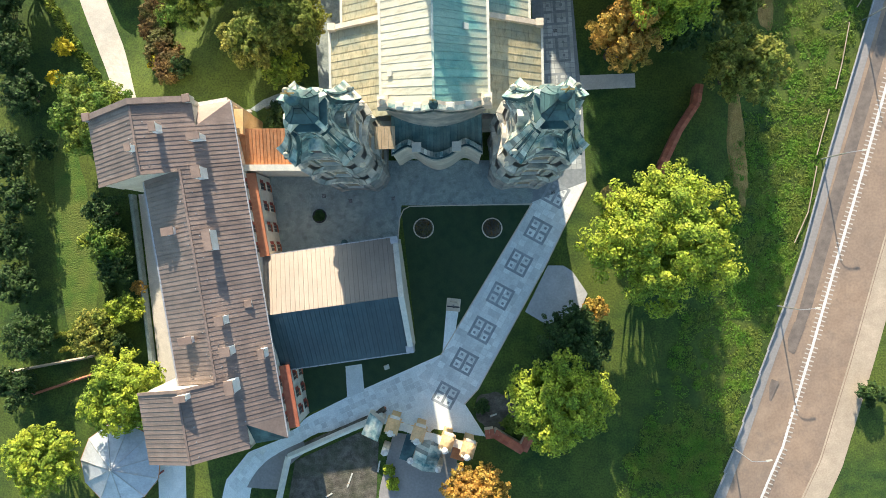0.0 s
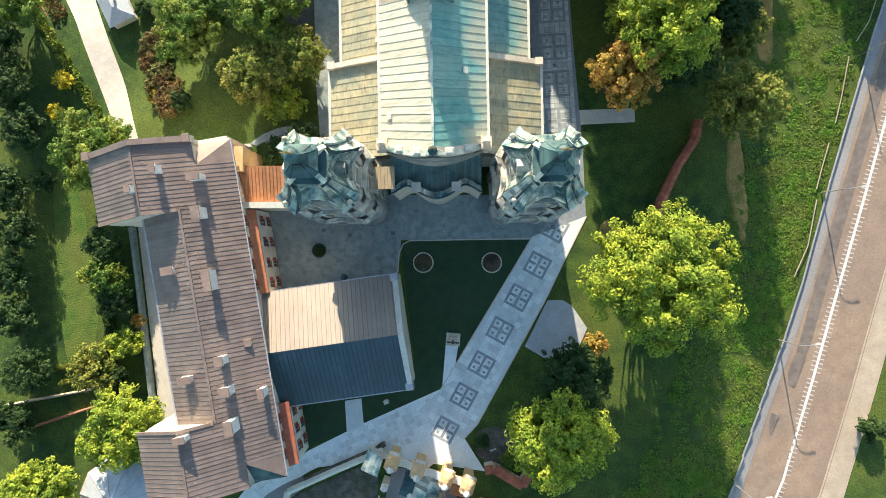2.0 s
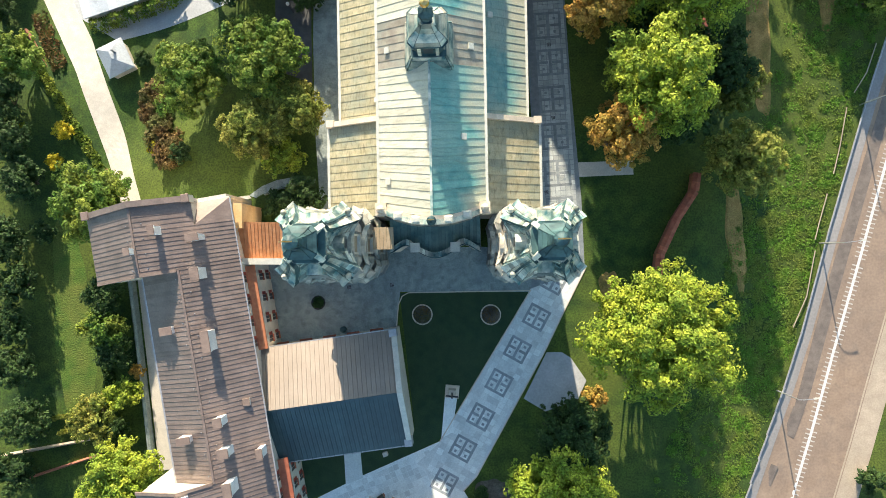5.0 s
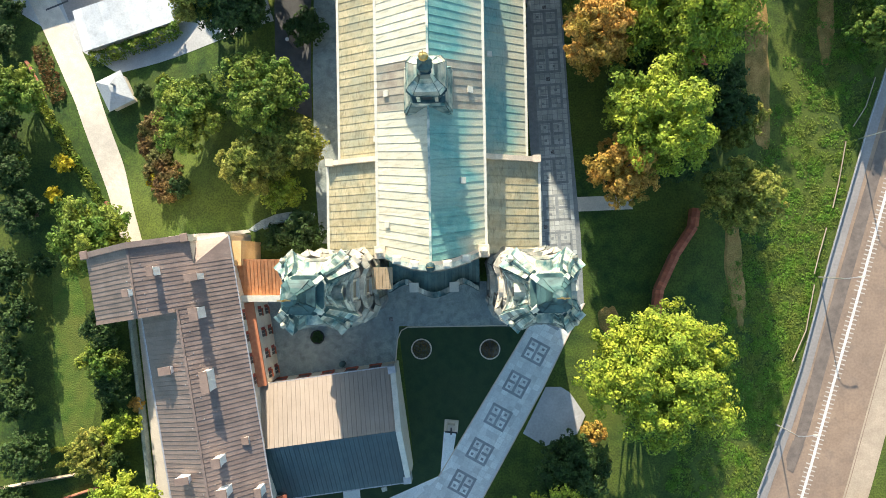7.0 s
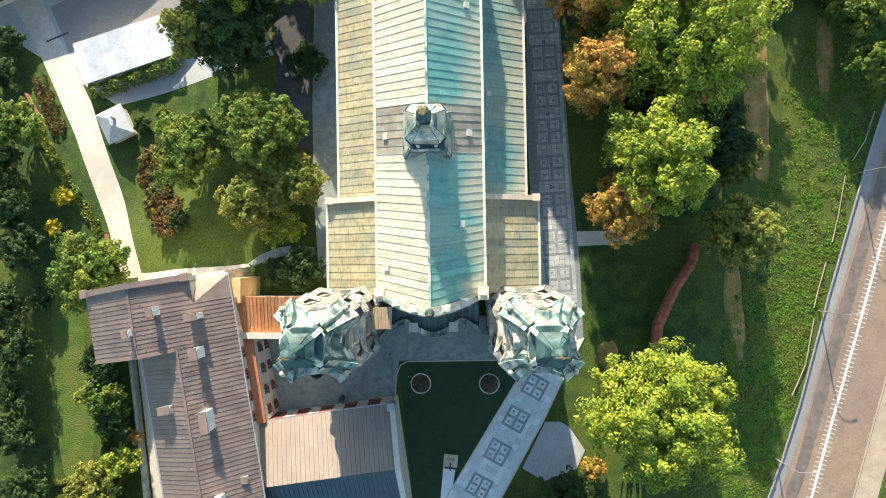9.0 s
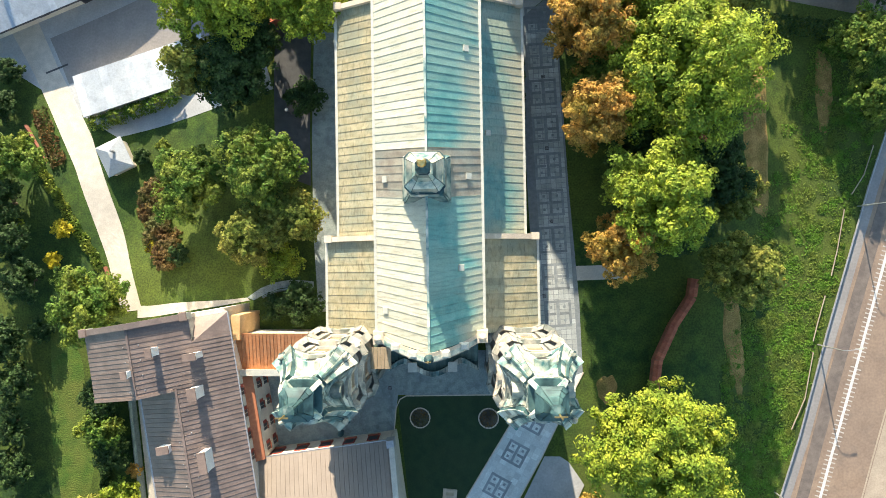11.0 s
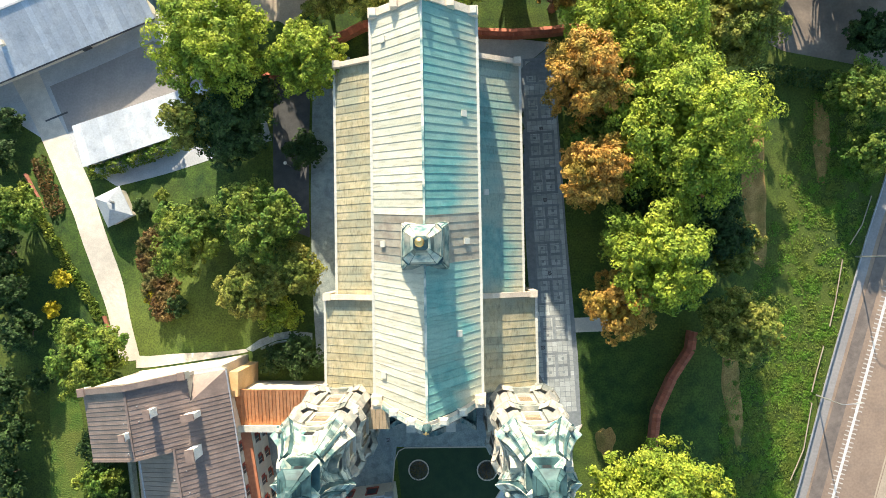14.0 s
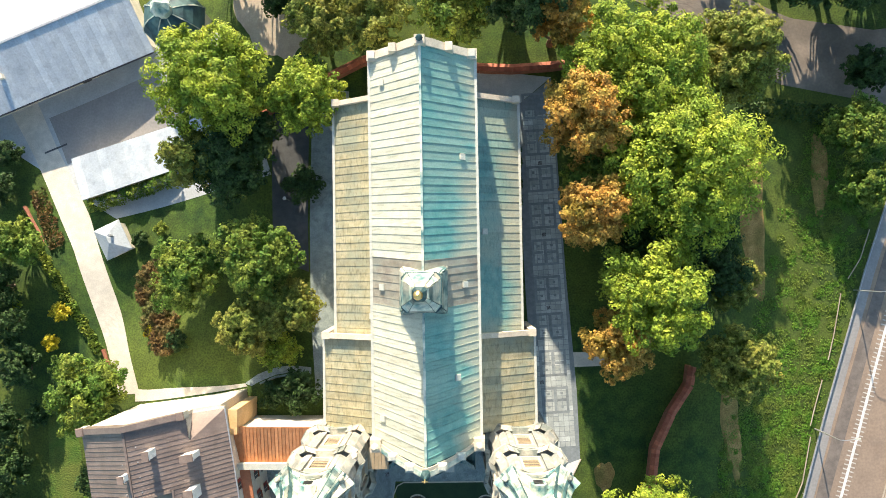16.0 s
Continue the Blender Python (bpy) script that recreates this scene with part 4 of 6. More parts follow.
for x, z in ((-19.2, zw), (-4.9, ME + SL * 4.8)):
    part("pedestal", box(x - 0.45, x + 0.45, 0.2, 1.2, z - 1, z + 0.85, 0.05), LEADEDGE, mon)
    part("pedestal_cap", box(x - 0.55, x + 0.55, 0.1, 1.3, z + 0.85, z + 1.0, 0.08), CAPBROWN, mon)
part("cornice", box(-0.65, -0.1, -47.4, 0.5, ME - 0.75, ME - 0.12), PLASTER, mon, "white moulded eaves cornice")
part("gutter", box(-0.05, 0.15, -47.6, 0.3, ME - 0.15, ME + 0.05), METAL, mon)
part("gutter", box(-14.2, -13.95, -38, -8.9, ME - 0.15, ME + 0.05), METAL, mon)
part("tile_ledge", slab([(0.6, -22.0, 7.6), (0.6, -9.6, 7.6), (-0.6, -9.6, 8.2), (-0.6, -22.0, 8.2)], 0.3), REDORANGE, mon, "orange tiled ledge along the wall")
part("tile_ledge", slab([(0.75, -47.4, 7.6), (0.75, -38.2, 7.6), (-0.6, -38.2, 8.2), (-0.6, -47.4, 8.2)], 0.3), REDTILE, mon)
part("lower_wall", box(-0.62, 0.45, -22.0, -9.6, Z0, 7.4), PLASTER, mon)
part("lower_wall", box(-0.62, 0.45, -47.3, -38.2, Z0, 7.4), PLASTER, mon)
def mon_window(x, y, z, w=0.95, h=1.5):
    f = part("window", box(x, x + 0.10, y - w / 2 - 0.12, y + w / 2 + 0.12, z - 0.12, z + h + 0.12), PLASTER, mon)
    part("pane", box(x + 0.1, x + 0.13, y - w / 2, y + w / 2, z, z + h), DARK, f)
    part("mullion", box(x + 0.13, x + 0.16, y - 0.04, y + 0.04, z, z + h), PLASTER, f)
    part("shutter", box(x + 0.1, x + 0.17, y + w / 2 + 0.04, y + w / 2 + 0.5, z, z + h), REDWOOD, f)
    part("sill", box(x + 0.1, x + 0.3, y - w / 2 - 0.1, y + w / 2 + 0.1, z - 0.2, z - 0.1), REDTILE, f)
for y in (-11.4, -14.6, -17.8, -20.8, -40.4, -43.0, -45.6):
    mon_window(0.45, y, 4.3)
    mon_window(0.45, y, 1.0)
    mon_window(-0.6, y, 8.7, 1.0, 1.5)


def chimney(m, lx, ly, h, label, pots=0, group="monastery chimneys"):
    c = thing("chimney", m, label, "chimney", group)
    h += 0.75
    part("masonry", box(-lx / 2, lx / 2, -ly / 2, ly / 2, -1.2, h), WHITEWASH, c, "whitewashed masonry")
    part("band", box(-lx / 2 - 0.07, lx / 2 + 0.07, -ly / 2 - 0.07, ly / 2 + 0.07, h - 0.35, h - 0.2), WHITEWASH, c)
    part("cap", box(-lx / 2 - 0.12, lx / 2 + 0.12, -ly / 2 - 0.12, ly / 2 + 0.12, h, h + 0.14, 0.03), CAPBROWN, c, "brown sheet-metal cap")
    for i in range(pots):
        part("flue", box(-lx / 4, lx / 4, -0.25, 0.25, h + 0.14, h + 0.17), DARK, c)
    return c


def roof_z(x, y):
    if y > -8.9 or y < -38.0:
        return ME + SL * -x if x > -11.5 else PR - SL * (-11.5 - x)
    return ME + SL * -x if x > -7.2 else MR - SL * (-7.2 - x)


for x, y, lx, ly, h in ((-8.7, -3.2, 0.7, 1.1, 1.4), (-11.9, -5.5, 0.6, 0.8, 1.0), (-4.4, -4.8, 1.6, 0.8, 1.5), (-4.6, -9.7, 1.0, 1.5, 2.0),
                        (-4.7, -18.9, 0.9, 2.7, 1.8), (-10.4, -16.7, 1.5, 0.9, 0.7), (-5.0, -29.8, 1.0, 1.1, 1.5), (-10.5, -31.7, 1.7, 0.8, 0.8),
                        (-5.0, -34.0, 1.3, 1.1, 1.4), (-0.9, -35.3, 0.7, 1.2, 1.5), (-5.0, -38.7, 1.0, 1.7, 2.0), (-10.9, -38.8, 1.4, 0.7, 0.8)):
    chimney(MO @ pose(x, y, roof_z(x, y)), lx, ly, h, "whitewashed chimney on the brown monastery roof")

for x0, ys in ((-7.9, range(-37, -9, 3)), (-6.2, range(-36, -9, 3)), (-10.4, range(-8, 0, 2)), (-12.4, range(-8, 0, 2)), (-10.4, range(-47, -38, 2)), (-4.6, range(-47, -39, 3))):
    for y in ys:
        zz = roof_z(x0, y)
        part("snow_guard", box(x0 - 0.08, x0 + 0.08, y - 0.08, y + 0.08, zz - 0.05, zz + 0.16, 0.03), METAL, mon)

# ---- refectory annex ----
AN = pose(-26.3, -8.9, 0, 0, 0, 8.2)
annex = thing("refectory_annex", AN, "long annex with a grey sheet-metal gable roof", "annex")
AL, AN_N, AN_S, AY, AE, AR = 19.0, 8.1, -9.1, -0.5, 7.0, 10.6
part("annex_wall", box(-3.0, AL - 0.5, AN_S + 0.4, AN_N - 0.4, -0.5, AE - 0.05), PLASTER, annex)
# South slope, turned from the sun, carries its shade in a darker blue.
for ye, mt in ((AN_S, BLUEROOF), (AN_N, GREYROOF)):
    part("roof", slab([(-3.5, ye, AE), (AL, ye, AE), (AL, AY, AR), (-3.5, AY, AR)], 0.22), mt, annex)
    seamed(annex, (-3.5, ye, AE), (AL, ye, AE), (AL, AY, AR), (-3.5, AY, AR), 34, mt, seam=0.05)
    part("gutter", box(-2, AL, ye - 0.1, ye + 0.1, AE - 0.12, AE + 0.06), METAL, annex)
    part("verge_coping", slab([(AL - 0.45, ye, AE + 0.35), (AL + 0.35, ye, AE + 0.35), (AL + 0.35, AY, AR + 0.4), (AL - 0.45, AY, AR + 0.4)], 0.3), LEADEDGE, annex)
    yp = ye * 0.94
    part("pedestal", box(AL - 0.8, AL + 0.4, yp - 0.6, yp + 0.6, 5.8, AE + 0.75, 0.05), METAL, annex)
g = [(AN_S + 0.3, -0.5), (AN_N - 0.3, -0.5), (AN_N - 0.3, AE), (AY, AR + 0.15), (AN_S + 0.3, AE)]
part("gable_wall", loft([[(AL - 0.35 + d, y, z) for y, z in g] for d in (0, 0.5)]), PLASTER, annex, "white plastered gable wall")
for i in range(5):
    x = 1.0 + i * 3.7
    f = part("window", box(x - 0.9, x + 0.9, AN_N - 0.4, AN_N - 0.28, 2.2, 4.6), REDWOOD, annex)
    part("pane", box(x - 0.7, x + 0.7, AN_N - 0.28, AN_N - 0.25, 2.4, 4.4), DARK, f)
    part("sill", box(x - 1.0, x + 1.0, AN_N - 0.35, AN_N - 0.05, 2.05, 2.2), REDTILE, f)
chimney(AN @ pose(-2.0, 1.6, 10.2), 0.8, 0.8, 2.0, "whitewashed chimney where the annex meets the wing")

# ---- link building ----
link = thing("link_building", pose(-25.5, 14.6, 0, 0, 0, 0), "low passage building with an orange tile roof", "passage")
part("wall", box(-6.0, 6.5, -2.6, 2.6, 0, 7.2), PLASTER, link)
part("parapet", box(-6.0, 6.5, -3.1, -2.5, 0, 8.6), PLASTER, link)
part("parapet_coping", box(-6.0, 6.5, -3.25, -2.35, 8.6, 8.75), LEADEDGE, link)
part("roof", slab([(-6, -2.5, 7.5), (6.5, -2.5, 7.5), (6.5, 2.9, 8.6), (-6, 2.9, 8.6)], 0.25), TILE, link)
seamed(link, (-6, -2.5, 7.5), (6.5, -2.5, 7.5), (6.5, 2.9, 8.6), (-6, 2.9, 8.6), 24, TILE, "tile_course", 0.06)
# Ochre block added for the upper north-east wall of the monastery.
part("stair_tower", box(-6.2, -4.9, 2.0, 5.6, 0, 9.4), OCHRE, link)

# ---- trees ----


def tree(x, y, h, r, leaf, label, seed, n=0, size=0.225, lobes=16, low=0.30, name="tree", squash=0.9, skirt=1.0, category="tree"):
    rng = np.random.default_rng(seed)
    rd = random.Random(seed)
    n = n or int(min(46000, 1500 + 420 * r * r))
    z0 = ground_z(x, y)
    t = thing(name, pose(x, y, z0), label, category)
    base, top = h * low, h
    cz, ch = (base + top) / 2, (top - base) / 2
    # lobes over an ellipsoid
    L = []
    for i in range(lobes):
        a = i * 2.399963 + rd.uniform(-0.4, 0.4)
        q = (i + 0.5) / lobes
        zz = 1 - 1.75 * q
        rad = math.sqrt(max(0.0, 1 - zz * zz)) * rd.uniform(0.60, 0.82)
        L.append((r * rad * math.cos(a), r * rad * math.sin(a), cz + ch * 0.62 * zz * rd.uniform(0.85, 1.1), r * rd.uniform(0.30, 0.44)))
    # trunk and limbs
    bm = bmesh.new()
    tr = max(0.12, 0.028 * h)

    def limb(p, q, r0, r1, k=6):
        p, q = Vector(p), Vector(q)
        d = (q - p).normalized()
        u = d.orthogonal().normalized()
        w = d.cross(u)
        a = [bm.verts.new(p + (u * math.cos(i * 6.2832 / k) + w * math.sin(i * 6.2832 / k)) * r0) for i in range(k)]
        b = [bm.verts.new(q + (u * math.cos(i * 6.2832 / k) + w * math.sin(i * 6.2832 / k)) * r1) for i in range(k)]
        for i in range(k):
            bm.faces.new((a[i], a[(i + 1) % k], b[(i + 1) % k], b[i]))
    fork = (rd.uniform(-0.2, 0.2), rd.uniform(-0.2, 0.2), base * 0.9 + 0.2)
    limb((0, 0, -0.4), fork, tr * 1.3, tr * 0.8, 8)
    limb(fork, (0, 0, top * 0.8), tr * 0.7, tr * 0.2)
    for px, py, pz, pr in L:
        mid = Vector(fork).lerp(Vector((px, py, pz)), 0.5) + Vector((0, 0, -0.06 * h))
        limb(fork, mid, tr * 0.45, tr * 0.28, 5)
        limb(mid, (px, py, pz), tr * 0.28, tr * 0.08, 5)
    part("trunk", bm, BARK, t)
    # leaves in many small domed clumps spread over the lobes, and a sparse dark core
    K = 26
    idx = rng.choice(len(L), n, p=np.array([p[3] ** 2 for p in L]) / sum(p[3] ** 2 for p in L))
    C = np.array([p[:3] for p in L])[idx]
    Rr = np.array([p[3] for p in L])[idx]
    crg = np.random.default_rng(seed + 7)
    cl = crg.normal(size=(len(L), K, 3))
    cl /= np.linalg.norm(cl, axis=2)[:, :, None]
    cl[:, :, 2] = np.where(cl[:, :, 2] < -0.25, -cl[:, :, 2], cl[:, :, 2])
    reach = crg.uniform(0.55, 1.12, (len(L), K))
    girth = crg.uniform(0.18, 0.36, (len(L), K))
    kk = (np.floor(rng.random(n) * K)).astype(int)
    cd = cl[idx, kk]
    d = rng.normal(size=(n, 3))
    d /= np.linalg.norm(d, axis=1)[:, None]
    d[:, 2] = np.where(d[:, 2] < -0.2, -d[:, 2], d[:, 2])
    P = C + cd * (Rr * reach[idx, kk])[:, None] + d * (Rr * girth[idx, kk] * rng.random(n) ** 0.25)[:, None]
    core = rng.random(n) < 0.16
    P[core] = np.array([0, 0, cz]) + (C[core] - np.array([0, 0, cz])) * rng.random(core.sum())[:, None] + cd[core] * (Rr[core] * 0.7 * rng.random(core.sum()))[:, None]
    P[:, 2] = C[:, 2] + (P[:, 2] - C[:, 2]) * squash
    nr = 0.9 * d + 0.5 * cd + np.array([0, 0, 0.35]) + rng.normal(size=(n, 3)) * 0.4
    nr /= np.linalg.norm(nr, axis=1)[:, None]
    u = np.cross(nr, rng.normal(size=(n, 3)))
    u /= np.linalg.norm(u, axis=1)[:, None]
    v = np.cross(nr, u)
    s = (size * rng.uniform(0.6, 1.3, n) * np.where(core, 2.6, 1.0))[:, None]
    V = np.empty((n, 4, 3))
    V[:, 0], V[:, 1], V[:, 2], V[:, 3] = P - u * s, P - v * s * 0.6 + nr * s * 0.15, P + u * s, P + v * s * 0.6 + nr * s * 0.15
    me = bpy.data.meshes.new("crown")
    me.from_pydata(V.reshape(-1, 3).tolist(), [], (np.arange(n * 4).reshape(-1, 4)).tolist())
    me.materials.append(leaf)
    ob = new("crown", me)
    ob.parent = t
    return t


BIG = (
    (28.4, 1.5, 20, 9.7, LEAF_LIME, "broad sunlit yellow-green maple on the lawn"),
    (15.0, -21.8, 15, 7.2, LEAF_LIME, "yellow-green tree by the gate wall"),
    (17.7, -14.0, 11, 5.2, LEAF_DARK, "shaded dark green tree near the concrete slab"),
    (28.2, 36.6, 24, 7.4, LEAF_LIME, "sunlit yellow-green maple beside the brick wall"),
    (24.0, 30.3, 19, 4.9, LEAF_ORANGE, "autumn orange tree beside the branch path"),
    (42.2, 26.5, 14, 5.4, LEAF_OLIVE, "pale olive tree on the road slope"),
    (20.2, 48.6, 22, 5.4, LEAF_ORANGE, "autumn orange tree by the side path"),
    (32.5, 55.0, 23, 11.0, LEAF_LIME, "huge sunlit yellow-green tree crown"),
    (21.5, 54.5, 15, 4.5, LEAF_MID, "green tree among the maples"),
    (26.2, 68.6, 21, 9.4, LEAF_LIME, "broad green tree near the dusty road"),
    (18.9, 61.6, 23, 6.3, LEAF_ORANGE, "orange and brown autumn tree by the paving"),
    (42.3, 71.9, 16, 7.0, LEAF_OLIVE, "pale olive tree beside the dusty road"),
    (63.5, 62.4, 10, 5.0, LEAF_MID, "green tree beside the main road"),
    (65.6, 53.4, 9, 4.0, LEAF_MID, "smaller green tree beside the main road"),
    (-19.3, 77.5, 13, 5.0, LEAF_OLIVE, "olive tree behind the red-capped wall"),
    (-11.3, 78.5, 14, 5.8, LEAF_OLIVE, "thin rusty tree behind the church"),
    (0.6, 79.0, 16, 5.9, LEAF_MID, "green tree behind the rear gable"),
    (11.2, 79.2, 25, 5.8, LEAF_DARK, "dark green tree behind the wall"),
    (16.3, 76.6, 21, 4.2, LEAF_ORANGE, "slim orange tree behind the wall"),
    (60.3, 87.0, 18, 6.8, LEAF_DARK, "dark tree across the dusty road"),
    (-25.4, 83.0, 12, 4.2, LEAF_DARK, "dark tree by the domed roof"),
    (-34.1, 68.0, 18, 8.8, LEAF_LIME, "tall yellow-green tree over the yard"),
    (-33.0, 56.4, 13, 6.0, LEAF_DARK, "dark dense tree over the silver shed roof"),
    (-38.8, 57.4, 16.5, 4.4, LEAF_OLIVE, "olive and orange topped tree by the shed"),
    (-20.9, 65.8, 15, 5.6, LEAF_LIME, "lime-green tree by the west pavement"),
    (-30.3, 61.5, 12, 4.2, LEAF_DARK, "dark green tree beside the yard"),
    (-40.4, 39.8, 11, 5.7, LEAF_MID, "round green tree on the garden lawn"),
    (-28.0, 42.4, 12, 6.2, LEAF_MID, "spreading green garden tree"),
    (-30.4, 31.8, 9, 4.8, LEAF_OLIVE, "yellowing olive garden tree"),
    (-23.5, 34.7, 9, 4.5, LEAF_OLIVE, "feathery yellow-olive tree by the pavement"),
    (-56.9, 20.7, 10, 6.3, LEAF_MID, "round glossy green tree at the monastery corner"),
    (-70.6, 44.6, 9, 4.3, LEAF_MID, "leafy green tree in the orchard"),
    (-51.5, -22.8, 11, 6.3, LEAF_LIME, "yellow-green tree by the monastery terrace"),
    (-65.5, -33.4, 10, 5.8, LEAF_LIME, "yellowing garden tree beside the pavilion"),
    (3.5, -36.6, 8, 4.5, LEAF_ORANGE, "bright orange autumn tree outside the gate"),
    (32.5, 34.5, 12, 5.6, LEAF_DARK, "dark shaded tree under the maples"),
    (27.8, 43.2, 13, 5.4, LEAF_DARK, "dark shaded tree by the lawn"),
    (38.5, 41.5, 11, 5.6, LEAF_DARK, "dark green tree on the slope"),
    (43.0, 38.5, 8, 4.4, LEAF_OLIVE, "grey-olive tree on the road slope"),
    (53.5, 85.7, 17, 5.5, LEAF_DARK, "dark green tree beyond the dusty road"),
    (-13.5, 86.0, 14, 6.0, LEAF_MID, "green tree in the park behind the church"),
    (8.0, 88.0, 27, 7.5, LEAF_MID, "green park tree behind the church"),
    (68.0, 92.0, 13, 7.0, LEAF_DARK, "dark tree at the road junction"),
    # Three dark trees added north of the dusty road to throw shade.
    (62.0, 86.5, 15, 6.4, LEAF_DARK, "dark tree added to shade the dusty road"),
    (74.0, 83.0, 14, 6.0, LEAF_DARK, "dark tree added to shade the dusty junction"),
    (45.0, 93.0, 9, 5.0, LEAF_DARK, "dark tree added behind the dusty road"),
    (-28.5, 90.0, 14, 5.0, LEAF_MID, "green park tree over the sandy path"),
    (-36.5, 92.0, 14, 5.0, LEAF_DARK, "dark park tree over the sandy path"),
    (66.0, 72.0, 8, 3.4, LEAF_DARK, "dark bushy tree by the junction"),
)
for i, (x, y, h, r, lf, lb) in enumerate(BIG):
    tree(x, y, h, r, lf, lb, 100 + i, lobes=int(12 + r), low=0.13 if h > 12 else 0.12)
SHRUBS = (
    (-26.2, 27.8, 5, 3.0, LEAF_LIME, "lime-green round shrub by the link building"),
    (-23.2, 21.9, 5, 3.4, LEAF_DARK, "dark green shrub beside the tower"),
    (-27.2, 20.6, 3.5, 2.2, LEAF_DARK, "dark green shrub by the orange wall"),
    (-22.8, 53.8, 4, 3.0, LEAF_DARK, "dark shrub by the pavement lamp"),
    (-64.3, 33.2, 3, 1.6, LEAF_YELLOW, "bright yellow garden shrub"), (-65.9, 28.1, 2.5, 1.4, LEAF_YELLOW, "bright yellow garden shrub"),
    (-72.2, 34.4, 2, 0.9, LEAF_LIME, "small lime-green shrub in the garden"),
    (-69.5, 24.7, 7, 3.8, LEAF_DARK, "dark fruit tree in the garden"), (-72.5, 31.5, 8, 4.5, LEAF_DARK, "dark fruit tree in the garden"),
    (-74.5, 60.0, 5, 2.4, LEAF_DARK, "dark shrub at the yard entry"), (-76.2, 54.0, 5, 3.4, LEAF_DARK, "dark shrub at the yard entry"),
    (-72.2, 15.2, 7, 3.8, LEAF_DARK, "dark fruit tree in the garden"), (-73.2, 37.7, 8, 4.0, LEAF_DARK, "dark fruit tree in the garden"),
    (-56.1, 5.9, 7, 3.5, LEAF_DARK, "dark green shrub under the terrace"), (-55.9, 1.4, 8, 3.7, LEAF_MID, "pale-tipped green shrub under the terrace"),
    (-54.7, -3.1, 6, 3.4, LEAF_DARK, "dark green shrub under the terrace"), (-53.6, -9.8, 5, 2.9, LEAF_LIME, "bright lime-green round shrub by the terrace"),
    (-57.9, -13.6, 7, 4.0, LEAF_OLIVE, "grey-olive shrub in the garden"), (-55.3, -15.6, 5, 2.8, LEAF_DARK, "dark green garden shrub"),
    (-68.8, -14.3, 7, 4.1, LEAF_DARK, "dark fruit tree in the garden"), (-71.2, -5.4, 6, 3.7, LEAF_DARK, "dark fruit tree in the garden"),
    (-71.7, 1.1, 6, 3.2, LEAF_DARK, "dark fruit tree in the garden"), (-71.2, -22.6, 6, 3.7, LEAF_DARK, "dark fruit tree in the garden"),
    (-67.1, 16.5, 4, 2.0, LEAF_DARK, "small dark garden shrub"), (-70.7, 8.0, 7, 3.6, LEAF_DARK, "dark fruit tree in the garden"),
    (-52.0, -6.4, 2.5, 1.3, LEAF_ORANGE, "small orange shrub at the terrace foot"), (21.9, -9.3, 3, 2.0, LEAF_ORANGE, "glowing orange shrub beside the slab"),
    (66.5, -23.2, 3, 2.2, LEAF_DARK, "dark bush at the far verge"), (-48.9, 38.2, 2.6, 2.9, LEAF_RUST, "rust-brown ornamental shrub on the lawn"),
    (-48.6, 35.0, 2.4, 2.9, LEAF_RUST, "rust-brown ornamental shrub on the lawn"), (-47.2, 32.0, 2.4, 3.0, LEAF_RUST, "rust-brown ornamental shrub on the lawn"),
    (-45.6, 28.8, 2.2, 2.6, LEAF_RUST, "rust-brown ornamental shrub on the lawn"), (-48.4, 30.4, 2.0, 1.3, LEAF_YELLOW, "yellow-green ornamental shrub on the lawn"),
    (-43.4, 29.0, 2.2, 1.8, LEAF_DARK, "dark ornamental shrub on the lawn"), (-48.4, 40.6, 2.4, 1.8, LEAF_RUST, "rust-brown ornamental shrub on the lawn"),
    (-48.0, 47.0, 2.0, 1.2, LEAF_MID, "small green shrub on the lawn"), (-51.6, 45.4, 1.8, 1.4, LEAF_DARK, "climber beside the small shed"),
    (-21.2, 5.2, 1.4, 0.85, LEAF_DARK, "dark planted shrub in the court"), (9.0, -27.4, 1.2, 1.6, LEAF_MID, "scrubby green weeds by the gate wall"),
    (4.4, -24.6, 1.2, 1.2, LEAF_DARK, "scrubby dark weeds by the gate wall"), (-10.2, -34.8, 1.0, 1.0, LEAF_LIME, "small lime-green bush by the drive"),
    (-9.6, -37.0, 1.0, 1.0, LEAF_LIME, "small lime-green bush by the drive"),
)
for i, (x, y, h, r, lf, lb) in enumerate(SHRUBS):
    tree(x, y, h, r, lf, lb, 300 + i, n=int(500 + 290 * r * r), size=0.20, lobes=int(9 + r), low=0.06, name="shrub", category="shrub")


def leaf_stuff(name, points, material, size, label, category, seed, up=0.6):
    """Many small leaves at given points, as one mesh."""
    rng = np.random.default_rng(seed)
    P = np.array(points)
    n = len(P)
    nr = rng.normal(size=(n, 3)) + np.array([0, 0, up])
    nr /= np.linalg.norm(nr, axis=1)[:, None]
    u = np.cross(nr, rng.normal(size=(n, 3)))
    u /= np.linalg.norm(u, axis=1)[:, None]
    v = np.cross(nr, u)
    s = (size * rng.uniform(0.5, 1.4, n))[:, None]
    V = np.stack([P - u * s, P - v * s * 0.55, P + u * s, P + v * s * 0.55], axis=1)
    me = bpy.data.meshes.new(name)
    me.from_pydata(V.reshape(-1, 3).tolist(), [], np.arange(n * 4).reshape(-1, 4).tolist())
    me.materials.append(material)
    return tagged(new(name, me), label, category, "", "stuff")


